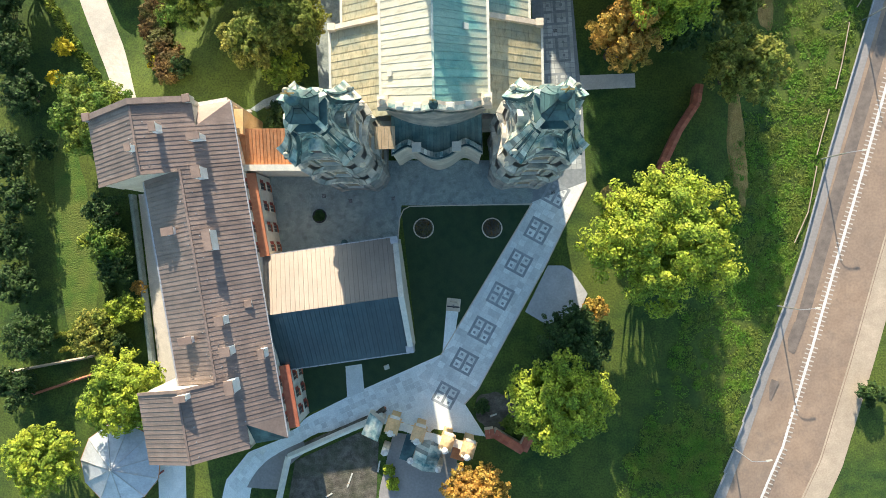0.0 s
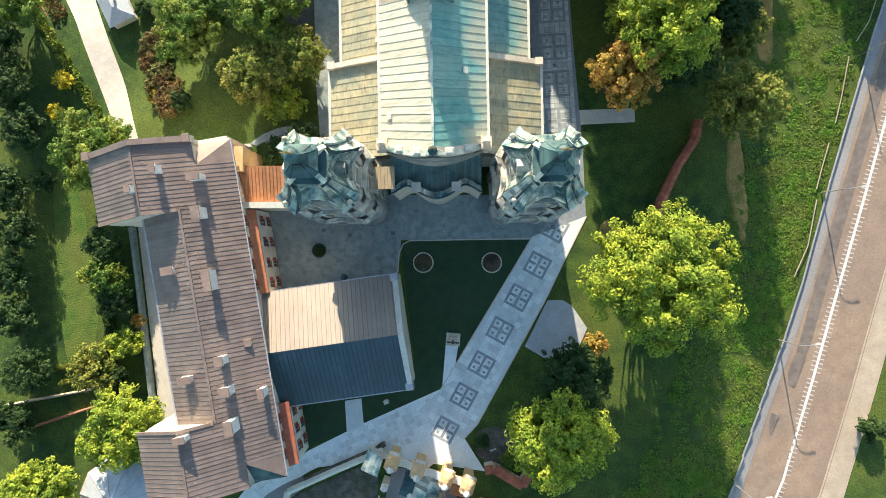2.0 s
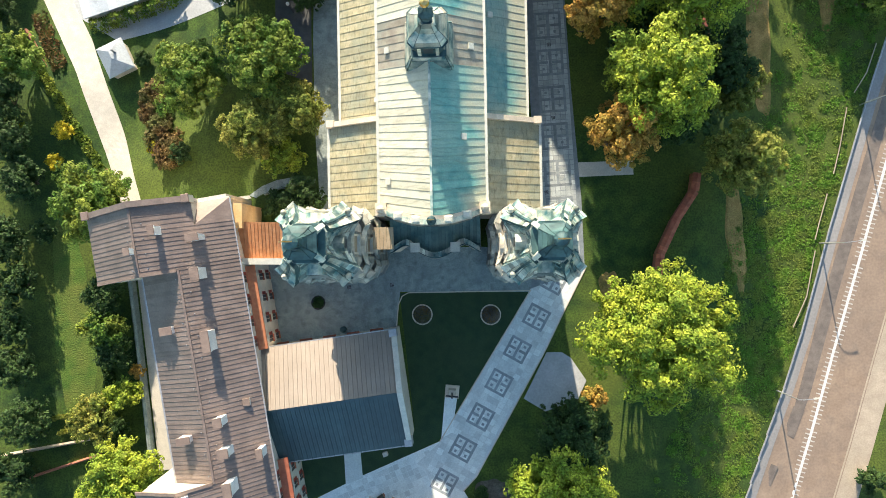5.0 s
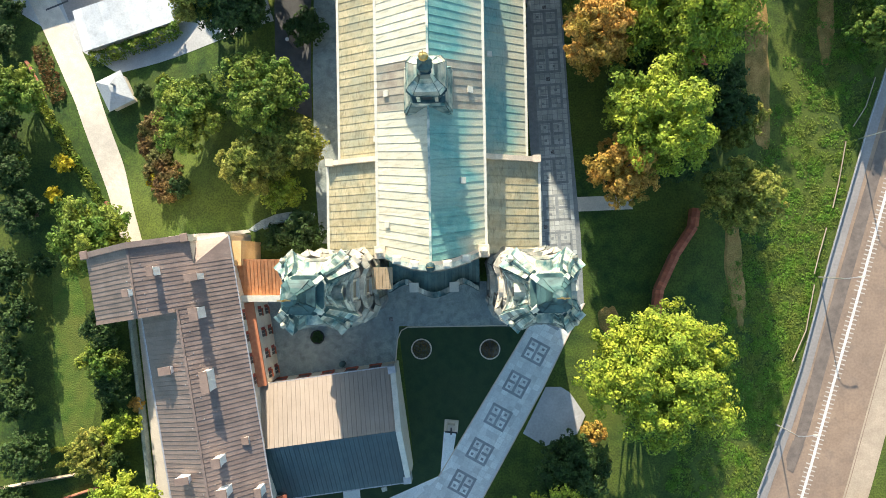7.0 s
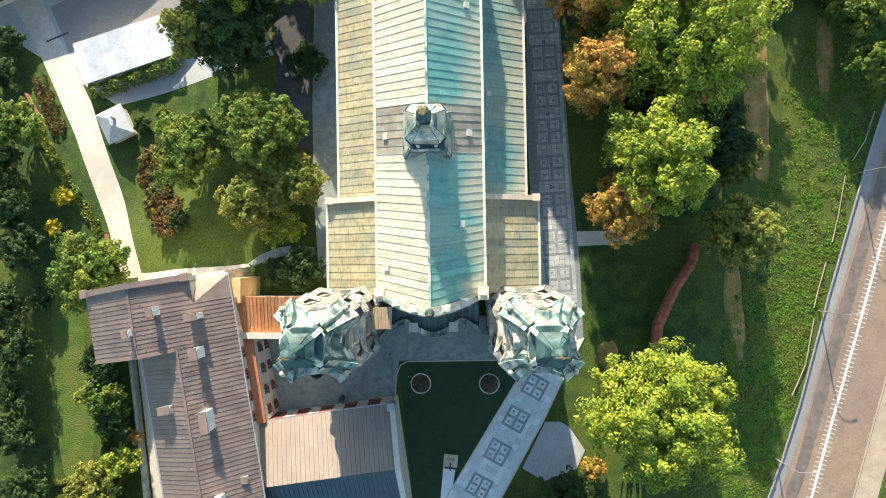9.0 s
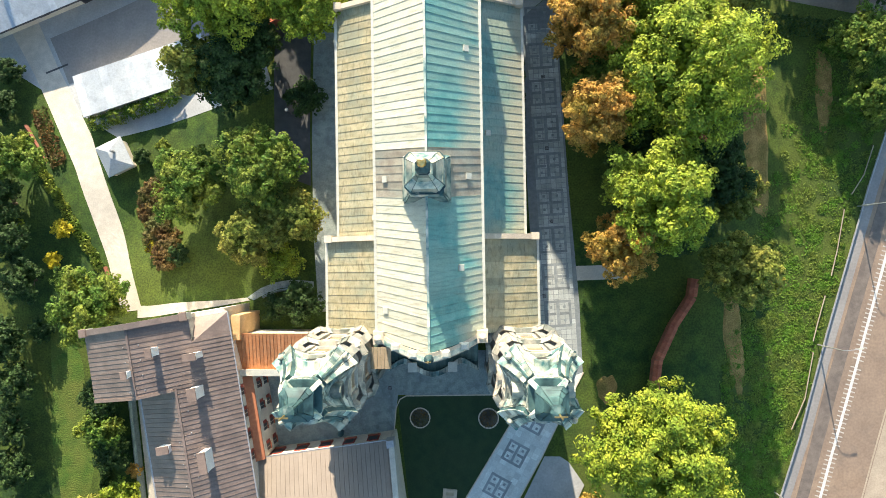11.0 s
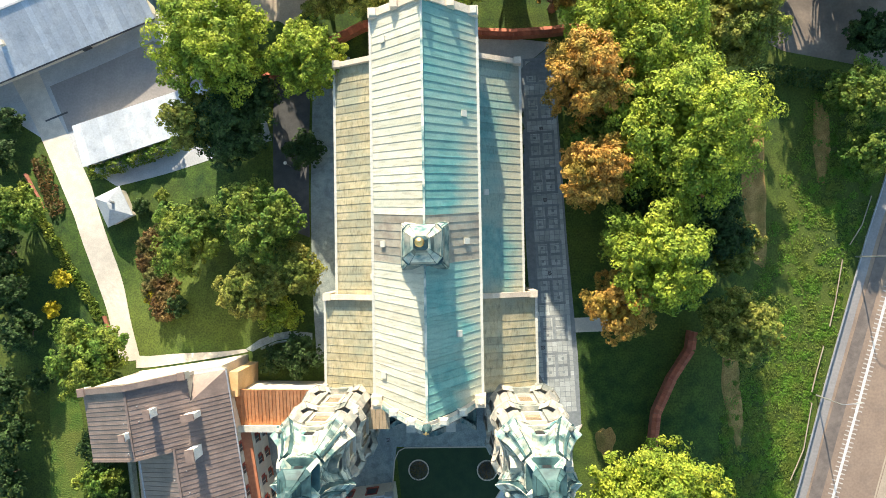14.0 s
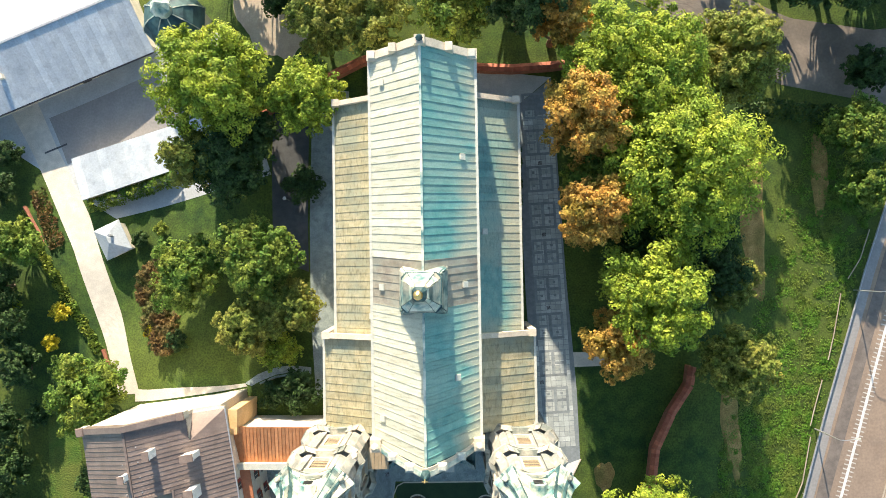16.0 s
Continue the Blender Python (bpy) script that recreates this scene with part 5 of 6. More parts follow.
def hedge(p, q, w, h, material, label, seed, per=110):
    rng = np.random.default_rng(seed)
    p, q = np.array(p), np.array(q)
    ln = np.linalg.norm(q - p)
    n = int(ln * per)
    s, a = rng.random(n), rng.random(n) * math.pi
    d = (q - p) / ln
    o = np.cos(a) * w / 2 * (0.85 + 0.3 * rng.random(n)) + 0.15 * np.sin(s * ln * 2.1)
    X, Y = p[0] + d[0] * s * ln - d[1] * o, p[1] + d[1] * s * ln + d[0] * o
    Z = [ground_z(x, y) for x, y in zip(X, Y)] + np.sin(a) ** 0.5 * h * (0.85 + 0.2 * rng.random(n) + 0.1 * np.sin(s * ln * 1.7))
    return leaf_stuff("hedge", np.stack([X, Y, Z], 1), material, 0.26, label, "hedge", seed)


hedge((-60.6, 50.9), (-45.0, 56.0), 2.2, 2.5, LEAF_MID, "clipped green hedge along the silver-roofed shed", 1)
hedge((-58.5, 8.0), (-56.5, -17.0), 1.4, 1.2, LEAF_DARK, "dark green hedge under the terrace", 2)
hedge((-66.5, -14.6), (-58.0, -12.2), 0.6, 0.9, LEAF_OLIVE, "low yellowing vegetable row", 3)
hedge((-65.5, -17.0), (-58.0, -14.6), 0.6, 0.9, LEAF_OLIVE, "low yellowing vegetable row", 4)
hedge((-73.2, 50.0), (-58.4, 26.4), 1.6, 0.6, LEAF_MID, "low planted border along the path", 5, 70)
hedge((-70.8, 54.0), (-66.0, 44.0), 2.4, 0.7, LEAF_RUST, "flowering border with rusty plants", 6, 70)
hedge((46, 67.5), (64, 65.5), 3.0, 2.0, LEAF_DARK, "dark hedge along the dusty road", 7, 90)
hedge((10.6, 21), (11.2, 30), 0.8, 0.5, LEAF_DARK, "low dark planting at the aisle wall", 8, 60)
hedge((10.9, 34), (11.0, 60), 1.2, 0.8, LEAF_DARK, "low dark planting at the aisle wall", 9, 60)

# rough weeds on the slope
rng = np.random.default_rng(11)
pts = []
RL = [Vector(p) for p in ROAD_L]
for k in range(1500):
    j = rng.integers(1, len(RL) - 1)
    b = RL[j].lerp(RL[j + 1], rng.random())
    off = 1.2 + 13.5 * rng.random() ** 1.3
    cx, cy = b.x - off, b.y + 0.3 * off
    rr = 0.4 + 1.1 * rng.random()
    hh = 0.05 + 0.18 * rng.random()
    for _ in range(62):
        a, q = rng.random() * 6.283, rng.random() ** 0.5
        x, y = cx + rr * q * math.cos(a), cy + rr * q * math.sin(a)
        pts.append((x, y, ground_z(x, y) + hh * (1 - q * q) + 0.05))
leaf_stuff("weeds", pts, leafy("leaf_weed", (0.09, 0.21, 0.02), (0.15, 0.28, 0.03), (0.18, 0.22, 0.04), 0.25), 0.16, "rough bright green weeds on the road slope", "weeds", 12, 2.2)

# ---- perimeter wall ----


def coped_wall(line, h, w, label, coping=REDTILE, body=BRICK, step=0.62, z_top=None, name="boundary_wall", over=0.25):
    ob = thing(name, Matrix(), label, "wall")
    for a, b in zip(line, line[1:]):
        a, b = Vector(a), Vector(b)
        ln = (b - a).length
        an = math.degrees(math.atan2(b.y - a.y, b.x - a.x))
        zt = z_top if z_top is not None else h + min(ground_z(*a), ground_z(*b))
        zb = min(ground_z(*a), ground_z(*b)) - 0.6
        m = pose(a.x, a.y, 0, 0, 0, an)
        part("wall_body", box(0, ln, -w / 2, w / 2, zb, zt, 0, m), body, ob)
        k = max(1, int(ln / step))
        ridge = bmesh.new()
        d = ln / k - 0.02
        hw = w / 2 + over
        for sy in (-1, 1):
            prof = [(0, hw * sy, zt - 0.02), (d, hw * sy, zt - 0.02), (d, 0, zt + 0.28), (0, 0, zt + 0.28)]
            vs = [ridge.verts.new(Vector(p)) for p in prof] + [ridge.verts.new(Vector(p) - Vector((0, 0, 0.09))) for p in prof]
            for f in ((0, 1, 2, 3), (7, 6, 5, 4), (0, 4, 5, 1), (1, 5, 6, 2), (2, 6, 7, 3), (3, 7, 4, 0)):
                ridge.faces.new([vs[i] for i in f])
        bmesh.ops.recalc_face_normals(ridge, faces=ridge.faces[:])
        me = bpy.data.meshes.new("coping_tile")
        ridge.to_mesh(me)
        ridge.free()
        me.materials.append(coping)
        for i in range(k):
            t = new("coping_tile", me)
            t.parent = ob
            t.matrix_basis = m @ pose(i * ln / k, 0, 0)
    return ob


coped_wall([(-33.0, 63.2), (-24.4, 68.0), (-13.6, 73.4), (-8, 74.6), (5, 72.2), (10, 72.0), (16.0, 72.4), (22, 73.2)], 2.4, 0.7, "brick boundary wall capped with red clay tiles")
coped_wall([(37.8, 25.4), (37.4, 22.6), (34.4, 18.0), (32.0, 12.8), (31.2, 6.0), (30.8, 1.0)], 2.2, 0.8, "curving brick boundary wall with red tile capping")
coped_wall([(37.4, 50.2), (38.6, 46.0)], 3.4, 1.3, "short brick wall piece with red tiles under the trees")
coped_wall([(34.4, 47.4), (35.3, 41.0)], 3.0, 1.2, "short brick wall piece with worn orange tiles", TILE)
coped_wall([(4.8, -28.6), (6.2, -28.4), (10.6, -31.0), (12.2, -27.9)], 2.6, 0.9, "stone gate wall capped with red tiles", REDTILE, STONE)
coped_wall([(-11.0, -25.9), (-18.2, -29.0), (-25.9, -32.5), (-27.8, -41), (-28.5, -48)], 1.6, 0.5, "low wall with white coping beside the drive", LEADEDGE, PLASTER, 1.4)
coped_wall([(-10.8, -25.0), (-12.0, -25.9), (-23.4, -30.9)], 1.0, 0.4, "low planted wall with brick ends", SOIL, BRICK, 1.2)
coped_wall([(-72.4, 51.0), (-57.6, 27.0), (-55.3, 21.0)], 0.7, 0.35, "low brown garden wall beside the path", BRICK, BRICK, 1.2, None, "garden_wall", 0.1)
coped_wall([(-80, -21.6), (-60, -17.8)], 0.9, 0.3, "low pale garden wall", SANDY, SANDY, 1.5, None, "garden_wall", 0.08)
coped_wall([(-72, -24.8), (-58.6, -20.4)], 0.7, 0.3, "low brown garden wall", BRICK, BRICK, 1.5, None, "garden_wall", 0.08)
coped_wall([(-53.3, 9.0), (-49.4, -22.8)], 1.6, 0.5, "terrace retaining wall of grey stone", COBBLE, COBBLE, 1.5, None, "retaining_wall", 0.05)
coped_wall([(-29.8, 22.3), (-27.4, 23.3), (-25.1, 23.7)], 0.6, 0.25, "curved grey garden wall by the monastery", COBBLE, COBBLE, 1.2, None, "garden_wall", 0.05)

# ---- gate ----
GT = pose(-3.2, -28.4, 0, 0, 0, -17)
gate = thing("gatehouse", GT, "ornate ochre gateway with green copper roofs and white vases", "gate")
for u in (-6.3, -2.2, 2.2, 5.6):
    p = part("pier", add_box(add_box(box(-0.7 + u, 0.7 + u, -0.95, 0.95, -0.3, 5.2), u - 0.9, u + 0.9, -1.15, 1.15, 4.4, 4.65), u - 1.05, u + 1.05, -1.3, 1.3, 4.65, 4.9), OCHRE, gate, "ochre gate pier")
    part("pier_cap", loft([[(u + 1.0 * w * x, 1.2 * w * y, z) for x, y in ((-1, -0.6), (-0.6, -1), (0.6, -1), (1, -0.6), (1, 0.6), (0.6, 1), (-0.6, 1), (-1, 0.6))] for z, w in ((4.9, 1.0), (5.15, 0.95), (5.35, 0.7), (5.7, 0.55), (5.85, 0.3))]), OCHRE, p)
    for sy in (-1, 1):
        part("volute", loft([[(u + sx, sy * 1.25 + 0.28 * math.cos(a * 1.0472), 4.95 + 0.28 * math.sin(a * 1.0472)) for a in range(6)] for sx in (-0.75, 0.75)]), PLASTER, p)
    for v in (-0.9, -4.6):
        if v < -2:
            part("pier_foot", box(u - 0.55, u + 0.55, v - 0.55, v + 0.55, -0.3, 3.4), PLASTER, p)
        zz = 5.6 if v > -2 else 3.4
        part("vase", loft([[(u + r * math.cos(a * 0.7854), v + r * math.sin(a * 0.7854), zz + z) for a in range(8)] for z, r in ((0, 0.25), (0.3, 0.45), (0.8, 0.5), (1.1, 0.25), (1.4, 0.08))]), WHITE, p)
for u0, u1, z0, z1 in ((-5.6, -2.9, 3.2, 4.5), (2.9, 4.9, 3.2, 4.5), (-1.5, 1.5, 3.8, 5.1)):
    n = 8
    top = [(u0 + (u1 - u0) * k / n, z1 - 0.55 * math.sin(math.pi * k / n)) for k in range(n + 1)]
    bot = [(u0 + (u1 - u0) * k / n, z0 - 0.5 + 0.6 * math.sin(math.pi * k / n)) for k in range(n, -1, -1)]
    part("arch", loft([[(u, v, z) for u, z in top + bot] for v in (-0.4, 0.4)]), OCHRE, gate, "curved ochre gate arch")
    part("arch_coping", loft([[(u, v, z + d) for u, z in top for d in (0.02,)] + [(u, v, z + 0.14) for u, z in top[::-1]] for v in (-0.6, 0.6)]), PLASTER, gate)
for sx in (-1, 1):
    seamed(gate, (sx * 1.9, -5.2, 4.0), (sx * 1.9, -0.5, 4.0), (0, -0.5, 5.0), (0, -5.2, 5.0), 8, COPPER)
part("roof_deck", slab([(-1.9, -5.2, 3.98), (1.9, -5.2, 3.98), (1.9, -0.5, 3.98), (-1.9, -0.5, 3.98)], 0.2), COPPERDARK, gate)
seamed(gate, (-3.9, -5.0, 3.4), (-2.0, -5.0, 3.4), (-2.0, -0.8, 3.9), (-3.9, -0.8, 3.9), 3, COPPERDARK)
seamed(gate, (-10.6, -3.4, 2.6), (-7.8, -3.8, 2.6), (-7.8, -0.6, 3.4), (-10.2, 0.4, 3.4), 5, COPPER)
part("side_lodge", box(-10.4, -7.8, -3.2, 0.0, -0.3, 2.6), PLASTER, gate)
part("side_roof", slab([(3.5, -2.6, 3.2), (5.6, -2.6, 3.2), (5.6, -0.6, 3.6), (3.5, -0.6, 3.6)], 0.2), TILE, gate)
for u in (-1.9, 1.9):
    part("porch_post", box(u - 0.2, u + 0.2, -5.0, -4.6, -0.3, 3.9), PLASTER, gate)

drape("gate_drive", [(-9.6, -29.0), (-11.8, -38), (-13, -52)], [(1.2, -30.5), (-0.6, -38), (-4, -52)], DARKYARD, 0.05, label="dark asphalt drive outside the gate", category="drive")
drape("soil_bed", [(-11.8, -27.6), (-25.2, -33.6)], [(-12.6, -46), (-27.4, -46)], SOIL, 0.05, label="bare brown soil plot beside the drive", category="soil")
# Same shade-darkened grass, laid where the annex keeps the sun off.
drape("annex_lawn", [(-26.5, -17.5), (-24.2, -26.6)], [(-6.4, -14.6), (-3.6, -18.2)], SHADELAWN, 0.018, label="dark shaded grass behind the annex", category="lawn")
drape("dark_lane", [(-28.2, 66), (-28.4, 58), (-28.2, 48), (-27.6, 42)], [(-22.3, 69.5), (-22.5, 58), (-22.5, 48), (-22.3, 40)], LANE, 0.05, label="dark asphalt lane beside the church", category="lane")
patch("rubble_patch", 7.0, -25.6, 3.8, 4.0, SOIL, 4, 0.05, "rubble and bare soil by the gate wall", "soil")
patch("dry_track", 45.3, 16, 1.9, 9.0, DRYTRACK, 5, 0.16, "dry brown grass track on the slope", "track", turn=0.06)
patch("dry_track", 49.6, 49, 2.6, 13, DRYTRACK, 6, 0.16, "dry brown grass track on the slope", "track", turn=0.05)
patch("dry_track", 60.9, 56, 1.4, 8, DRYTRACK, 7, 0.16, "dry brown grass track near the road", "track")
# Sunlight on the lawn strip by the tower, put in as brown ground.
patch("dry_track", 24.6, 8.0, 1.6, 2.8, DRYTRACK, 8, 0.05, "brown lawn patch painted for the sunlit strip", "track")
patch("park_path", -29.0, 82.0, 6.0, 10.0, SANDY, 9, 0.05, "sandy park path behind the wall", "path", turn=0.5)
# Brighter grass colour stands for the sunlit band along the garden.
patch("garden_strip", -63.5, 2.0, 4.0, 20.0, surface("sunny_meadow", (0.055, 0.125, 0.014), (0.10, 0.165, 0.022), 0.6, 0.95, 0.8, c3=(0.16, 0.16, 0.035), scale3=0.2, grain=4, dist=0.25, mottle=0.3), 10, 0.04, "yellowing mown garden strip, coloured as sunlit", "lawn", turn=0.05)

for x, y, an, l in ((-16.5, -36.6, 70, 2.4), (-11.9, -34.4, 80, 1.8), (-19.8, -39.0, 30, 1.2), (6.2, -26.2, 20, 1.1)):
    tb = thing("timber_scrap", pose(x, y, 0.07, 0, 0, an), "pale scrap board lying on bare soil", "board", "scrap boards")
    part("board", box(-l / 2, l / 2, -0.12, 0.12, 0, 0.06), LEADEDGE, tb)
    part("batten", box(-l / 4, -l / 4 + 0.08, -0.2, 0.2, 0.06, 0.1), CAPTAN, tb)

# concrete slab beside the path
def flat_poly(name, pts, z, material, label, category, kind="structure", thick=0.3):
    ob = part(name, prism(pts, z - thick, z), material)
    return tagged(ob, label, category, "", kind)
flat_poly("concrete_slab", [(14.8, -2.6), (11.2, -9.9), (14.6, -11.9), (19.7, -9.9), (21.0, -7.0), (18.6, -3.5), (17.2, -2.6)], 0.14, YARD, "weathered pale concrete slab on the lawn", "slab")
flat_poly("cross_walk", [(-1.2, -9.2), (0.8, -9.2), (-0.1, -15.3), (-1.8, -16.2)], 0.08, SLABS, "narrow pale walk to the stone cross", "path")
flat_poly("annex_walk", [(-17.2, -18.6), (-14.6, -18.2), (-14.2, -22.5), (-16.9, -23.6)], 0.08, SLABS, "short pale walk to the annex", "path")

# wayside cross
wc = thing("stone_cross", pose(-0.1, -8.8, 0, 0, 0, -5), "dark crucifix on a pale stone plinth", "cross")
part("plinth", add_box(box(-1.1, 1.1, -1.0, 1.0, 0, 0.3), -0.6, 0.6, -0.55, 0.55, 0.3, 1.5, 0.08), STONE, wc)
part("shaft", box(-0.12, 0.12, -0.12, 0.12, 1.5, 4.6), DARK, wc)
part("arm", box(-0.95, 0.95, -0.1, 0.1, 3.5, 3.75), DARK, wc)


def flower_bed(x, y):
    b = thing("flower_bed", pose(x, y, 0), "round lawn bed with dry grey planting and a stone kerb", "flower bed", "round beds")
    k = 20
    for i in range(k):
        a0, a1 = 2 * math.pi * i / k, 2 * math.pi * (i + 0.92) / k
        part("kerb_stone", prism([(r * math.cos(a), r * math.sin(a)) for r, a in ((1.45, a0), (1.65, a0), (1.65, a1), (1.45, a1))], -0.1, 0.14), STONE, b)
    part("soil", loft([[(r * math.cos(i * 0.5236), r * math.sin(i * 0.5236), z) for i in range(12)] for z, r in ((-0.1, 1.45), (0.12, 1.42), (0.28, 0.7), (0.32, 0.1))]), SOIL, b)
    rg = np.random.default_rng(int(x * 10) + 50)
    q, a = rg.random(260) ** 0.5 * 1.35, rg.random(260) * 6.283
    o = leaf_stuff("planting", np.stack([q * np.cos(a), q * np.sin(a), 0.25 + 0.25 * rg.random(260)], 1), LEAF_RUST, 0.13, "", "", int(x * 10) + 60)
    o.parent = b
    return b


flower_bed(-4.8, 3.3)
flower_bed(6.0, 3.3)
pl = thing("planter", pose(-21.2, 5.2, 0), "dark round planter in the cobbled court", "planter")
part("bowl", loft([[(r * math.cos(i * 0.5236), r * math.sin(i * 0.5236), z) for i in range(12)] for z, r in ((0, 0.8), (0.5, 1.1), (0.62, 1.15), (0.62, 0.95), (0.45, 0.9))]), DARK, pl)
wb = thing("waste_bin", pose(-17.2, 1.0, 0), "green round bin beside the annex", "bin")
part("drum", loft([[(r * math.cos(i * 0.5236), r * math.sin(i * 0.5236), z) for i in range(12)] for z, r in ((0, 0.42), (1.0, 0.5), (1.1, 0.5), (1.25, 0.2))]), COPPERDARK, wb)

for x, y in ((-20.6, 8.4), (-16.4, 7.6), (-9.6, 8.0), (15.6, 8.9), (14.8, 22.6), (15.9, 34.4), (15.2, 46.0), (14.6, 57.4)):
    dr = thing("drain_grate", pose(x, y, 0.05, 0, 0, 8), "small dark iron drain in the paving", "drain", "drains")
    part("frame", box(-0.28, 0.28, -0.28, 0.28, -0.05, 0.045), DARK, dr)
    for k in range(4):
        part("bar", box(-0.24, 0.24, -0.2 + k * 0.12, -0.16 + k * 0.12, 0.045, 0.055), METAL, dr)
bx = thing("white_box", pose(-10.6, -18.6, 0.03, 0, 0, 20), "small white box on the shaded grass", "box")
part("case", box(-0.35, 0.35, -0.3, 0.3, 0, 0.7, 0.02), WHITE, bx)
part("lid", box(-0.4, 0.4, -0.35, 0.35, 0.7, 0.78, 0.03), LEADEDGE, bx)

# kerbs of the lawn
def kerb(name, line, w=0.16, z=0.13, label="pale stone kerb edging the lawn"):
    ob = thing(name, Matrix(), label, "kerb", "", "structure")
    for a, b in zip(line, line[1:]):
        a, b = Vector(a), Vector(b)
        ln = (b - a).length
        part("kerb_stone", box(0, ln, -w / 2, w / 2, -0.2, z, 0, pose(a.x, a.y, 0, 0, 0, math.degrees(math.atan2(b.y - a.y, b.x - a.x)))), STONE, ob)
kerb("lawn_kerb", [(12.3, 7.1), (-7.0, 6.75), (-8.0, 6.2), (-8.6, 4.8), (-8.9, 1.0)])
kerb("path_kerb", [(12.3, 7.2), (-2.1, -16.8)])
kerb("path_kerb", [(20.9, 10.6), (17.95, 4.7), (14.45, -2.6), (3.75, -22.2), (1.65, -24.5)])

# ---- pavilion, shed, barn ----
pv = thing("pavilion", pose(-53.9, -34.7, ground_z(-53.9, -34.7)), "round pavilion with a faceted silver metal roof", "pavilion")
K = 11
for i in range(K):
    a0, a1 = 2 * math.pi * i / K + 0.2, 2 * math.pi * (i + 1) / K + 0.2
    c0, c1 = (math.cos(a0), math.sin(a0)), (math.cos(a1), math.sin(a1))
    part("roof_panel", slab([(6.6 * c0[0], 6.6 * c0[1], 3.4), (6.6 * c1[0], 6.6 * c1[1], 3.4), (0.1 * c1[0], 0.1 * c1[1], 6.4), (0.1 * c0[0], 0.1 * c0[1], 6.4)], 0.12), SILVERROOF, pv)
    part("hip_rib", loft([[Vector((r * c0[0], r * c0[1], z)) + Vector((-c0[1] * s, c0[0] * s, h)) for s, h in ((-0.06, 0), (0.06, 0), (0.06, 0.1), (-0.06, 0.1))] for r, z in ((6.6, 3.4), (0.1, 6.42))]), METAL, pv)
    part("post", box(6.0 * c0[0] - 0.1, 6.0 * c0[0] + 0.1, 6.0 * c0[1] - 0.1, 6.0 * c0[1] + 0.1, 0, 3.4), REDWOOD, pv)
    part("fascia", slab([(6.62 * c0[0], 6.62 * c0[1], 3.42), (6.62 * c1[0], 6.62 * c1[1], 3.42), (6.45 * c1[0], 6.45 * c1[1], 3.42), (6.45 * c0[0], 6.45 * c0[1], 3.42)], 0.22), TILE, pv)
part("floor_plate", prism([(6.3 * math.cos(i * 0.5712), 6.3 * math.sin(i * 0.5712)) for i in range(11)], -0.5, 0.12), YARD, pv)
part("roof_knob", loft([[(r * math.cos(i * 1.047), r * math.sin(i * 1.047), z) for i in range(6)] for z, r in ((6.3, 0.25), (6.6, 0.3), (6.8, 0.08))]), METAL, pv)

gh = thing("shed", pose(-61.0, 51.8, -6.2, 0, 0, 18.3), "long low shed with a silver sheet-metal roof", "shed")
part("wall", box(0.3, 23.4, 0.3, 7.0, -1.5, 2.2), PLASTER, gh)
part("roof_deck", slab([(0, 0, 3.0), (23.8, 0, 3.0), (23.8, 7.4, 2.4), (0, 7.4, 2.4)], 0.2), SILVERROOF, gh)
seamed(gh, (0, 0, 3.0), (23.8, 0, 3.0), (23.8, 7.4, 2.4), (0, 7.4, 2.4), 16, SILVERROOF)

sh = thing("garden_house", pose(-55.6, 45.2, ground_z(-55.6, 45.2), 0, 0, 26), "small garden house with a pale sheet-metal hip roof", "garden house")
part("wall", box(-1.9, 1.9, -2.3, 2.3, -0.5, 2.4), PLASTER, sh)
for f in (((-2.3, -2.7), (2.3, -2.7), (0.0, -0.6), (0.0, -0.6)), ((2.3, -2.7), (2.3, 2.7), (0.0, 0.6), (0.0, -0.6)), ((2.3, 2.7), (-2.3, 2.7), (0.0, 0.6), (0.0, 0.6)), ((-2.3, 2.7), (-2.3, -2.7), (0.0, -0.6), (0.0, 0.6))):
    z = (2.3, 2.3, 4.0, 4.0)
    c = [(x, y, zz) for (x, y), zz in zip(f, z)]
    if c[2] == c[3]:
        c = c[:3]
    part("roof_panel", slab(c, 0.12), SILVERROOF, sh)
part("chimney_pipe", box(0.6, 0.9, 0.2, 0.5, 3.0, 4.6), METAL, sh)

bn = thing("barn", pose(-75.0, 67.4, -7.6, 0, 0, 22.5), "long barn with a silver-blue sheet-metal gable roof", "barn")
part("wall", box(-16, 27.0, 0.5, 16.6, -1.0, 4.5), PLASTER, bn)
for y0, y1 in ((-1.3, 8.6), (17.2, 8.6)):
    part("roof_deck", slab([(-16.5, y0, 4.6), (27.4, y0, 4.6), (27.4, y1, 7.0), (-16.5, y1, 7.0)], 0.2), SILVERROOF, bn)
    seamed(bn, (-16.5, y0, 4.6), (27.4, y0, 4.6), (27.4, y1, 7.0), (-16.5, y1, 7.0), 40, SILVERROOF)
part("ridge_cap", box(-16.5, 27.4, 8.4, 8.8, 6.95, 7.15), METAL, bn)
part("gutter", box(-16.5, 27.4, -1.5, -1.3, 4.45, 4.62), DARK, bn)
part("roof_vent", box(2.6, 3.3, 3.4, 4.2, 5.3, 6.6), PLASTER, bn)
for i in range(3):
    part("barn_door" if i % 2 else "barn_window", box(5 + i * 7.6, 6.6 + i * 7.6, 0.42, 0.5, -0.3 if i % 2 else 1.2, 2.6), DARK, bn)

dt = thing("domed_tower", pose(-43.8, 80.2, -6.5), "octagonal tower with a dark green copper dome", "tower")
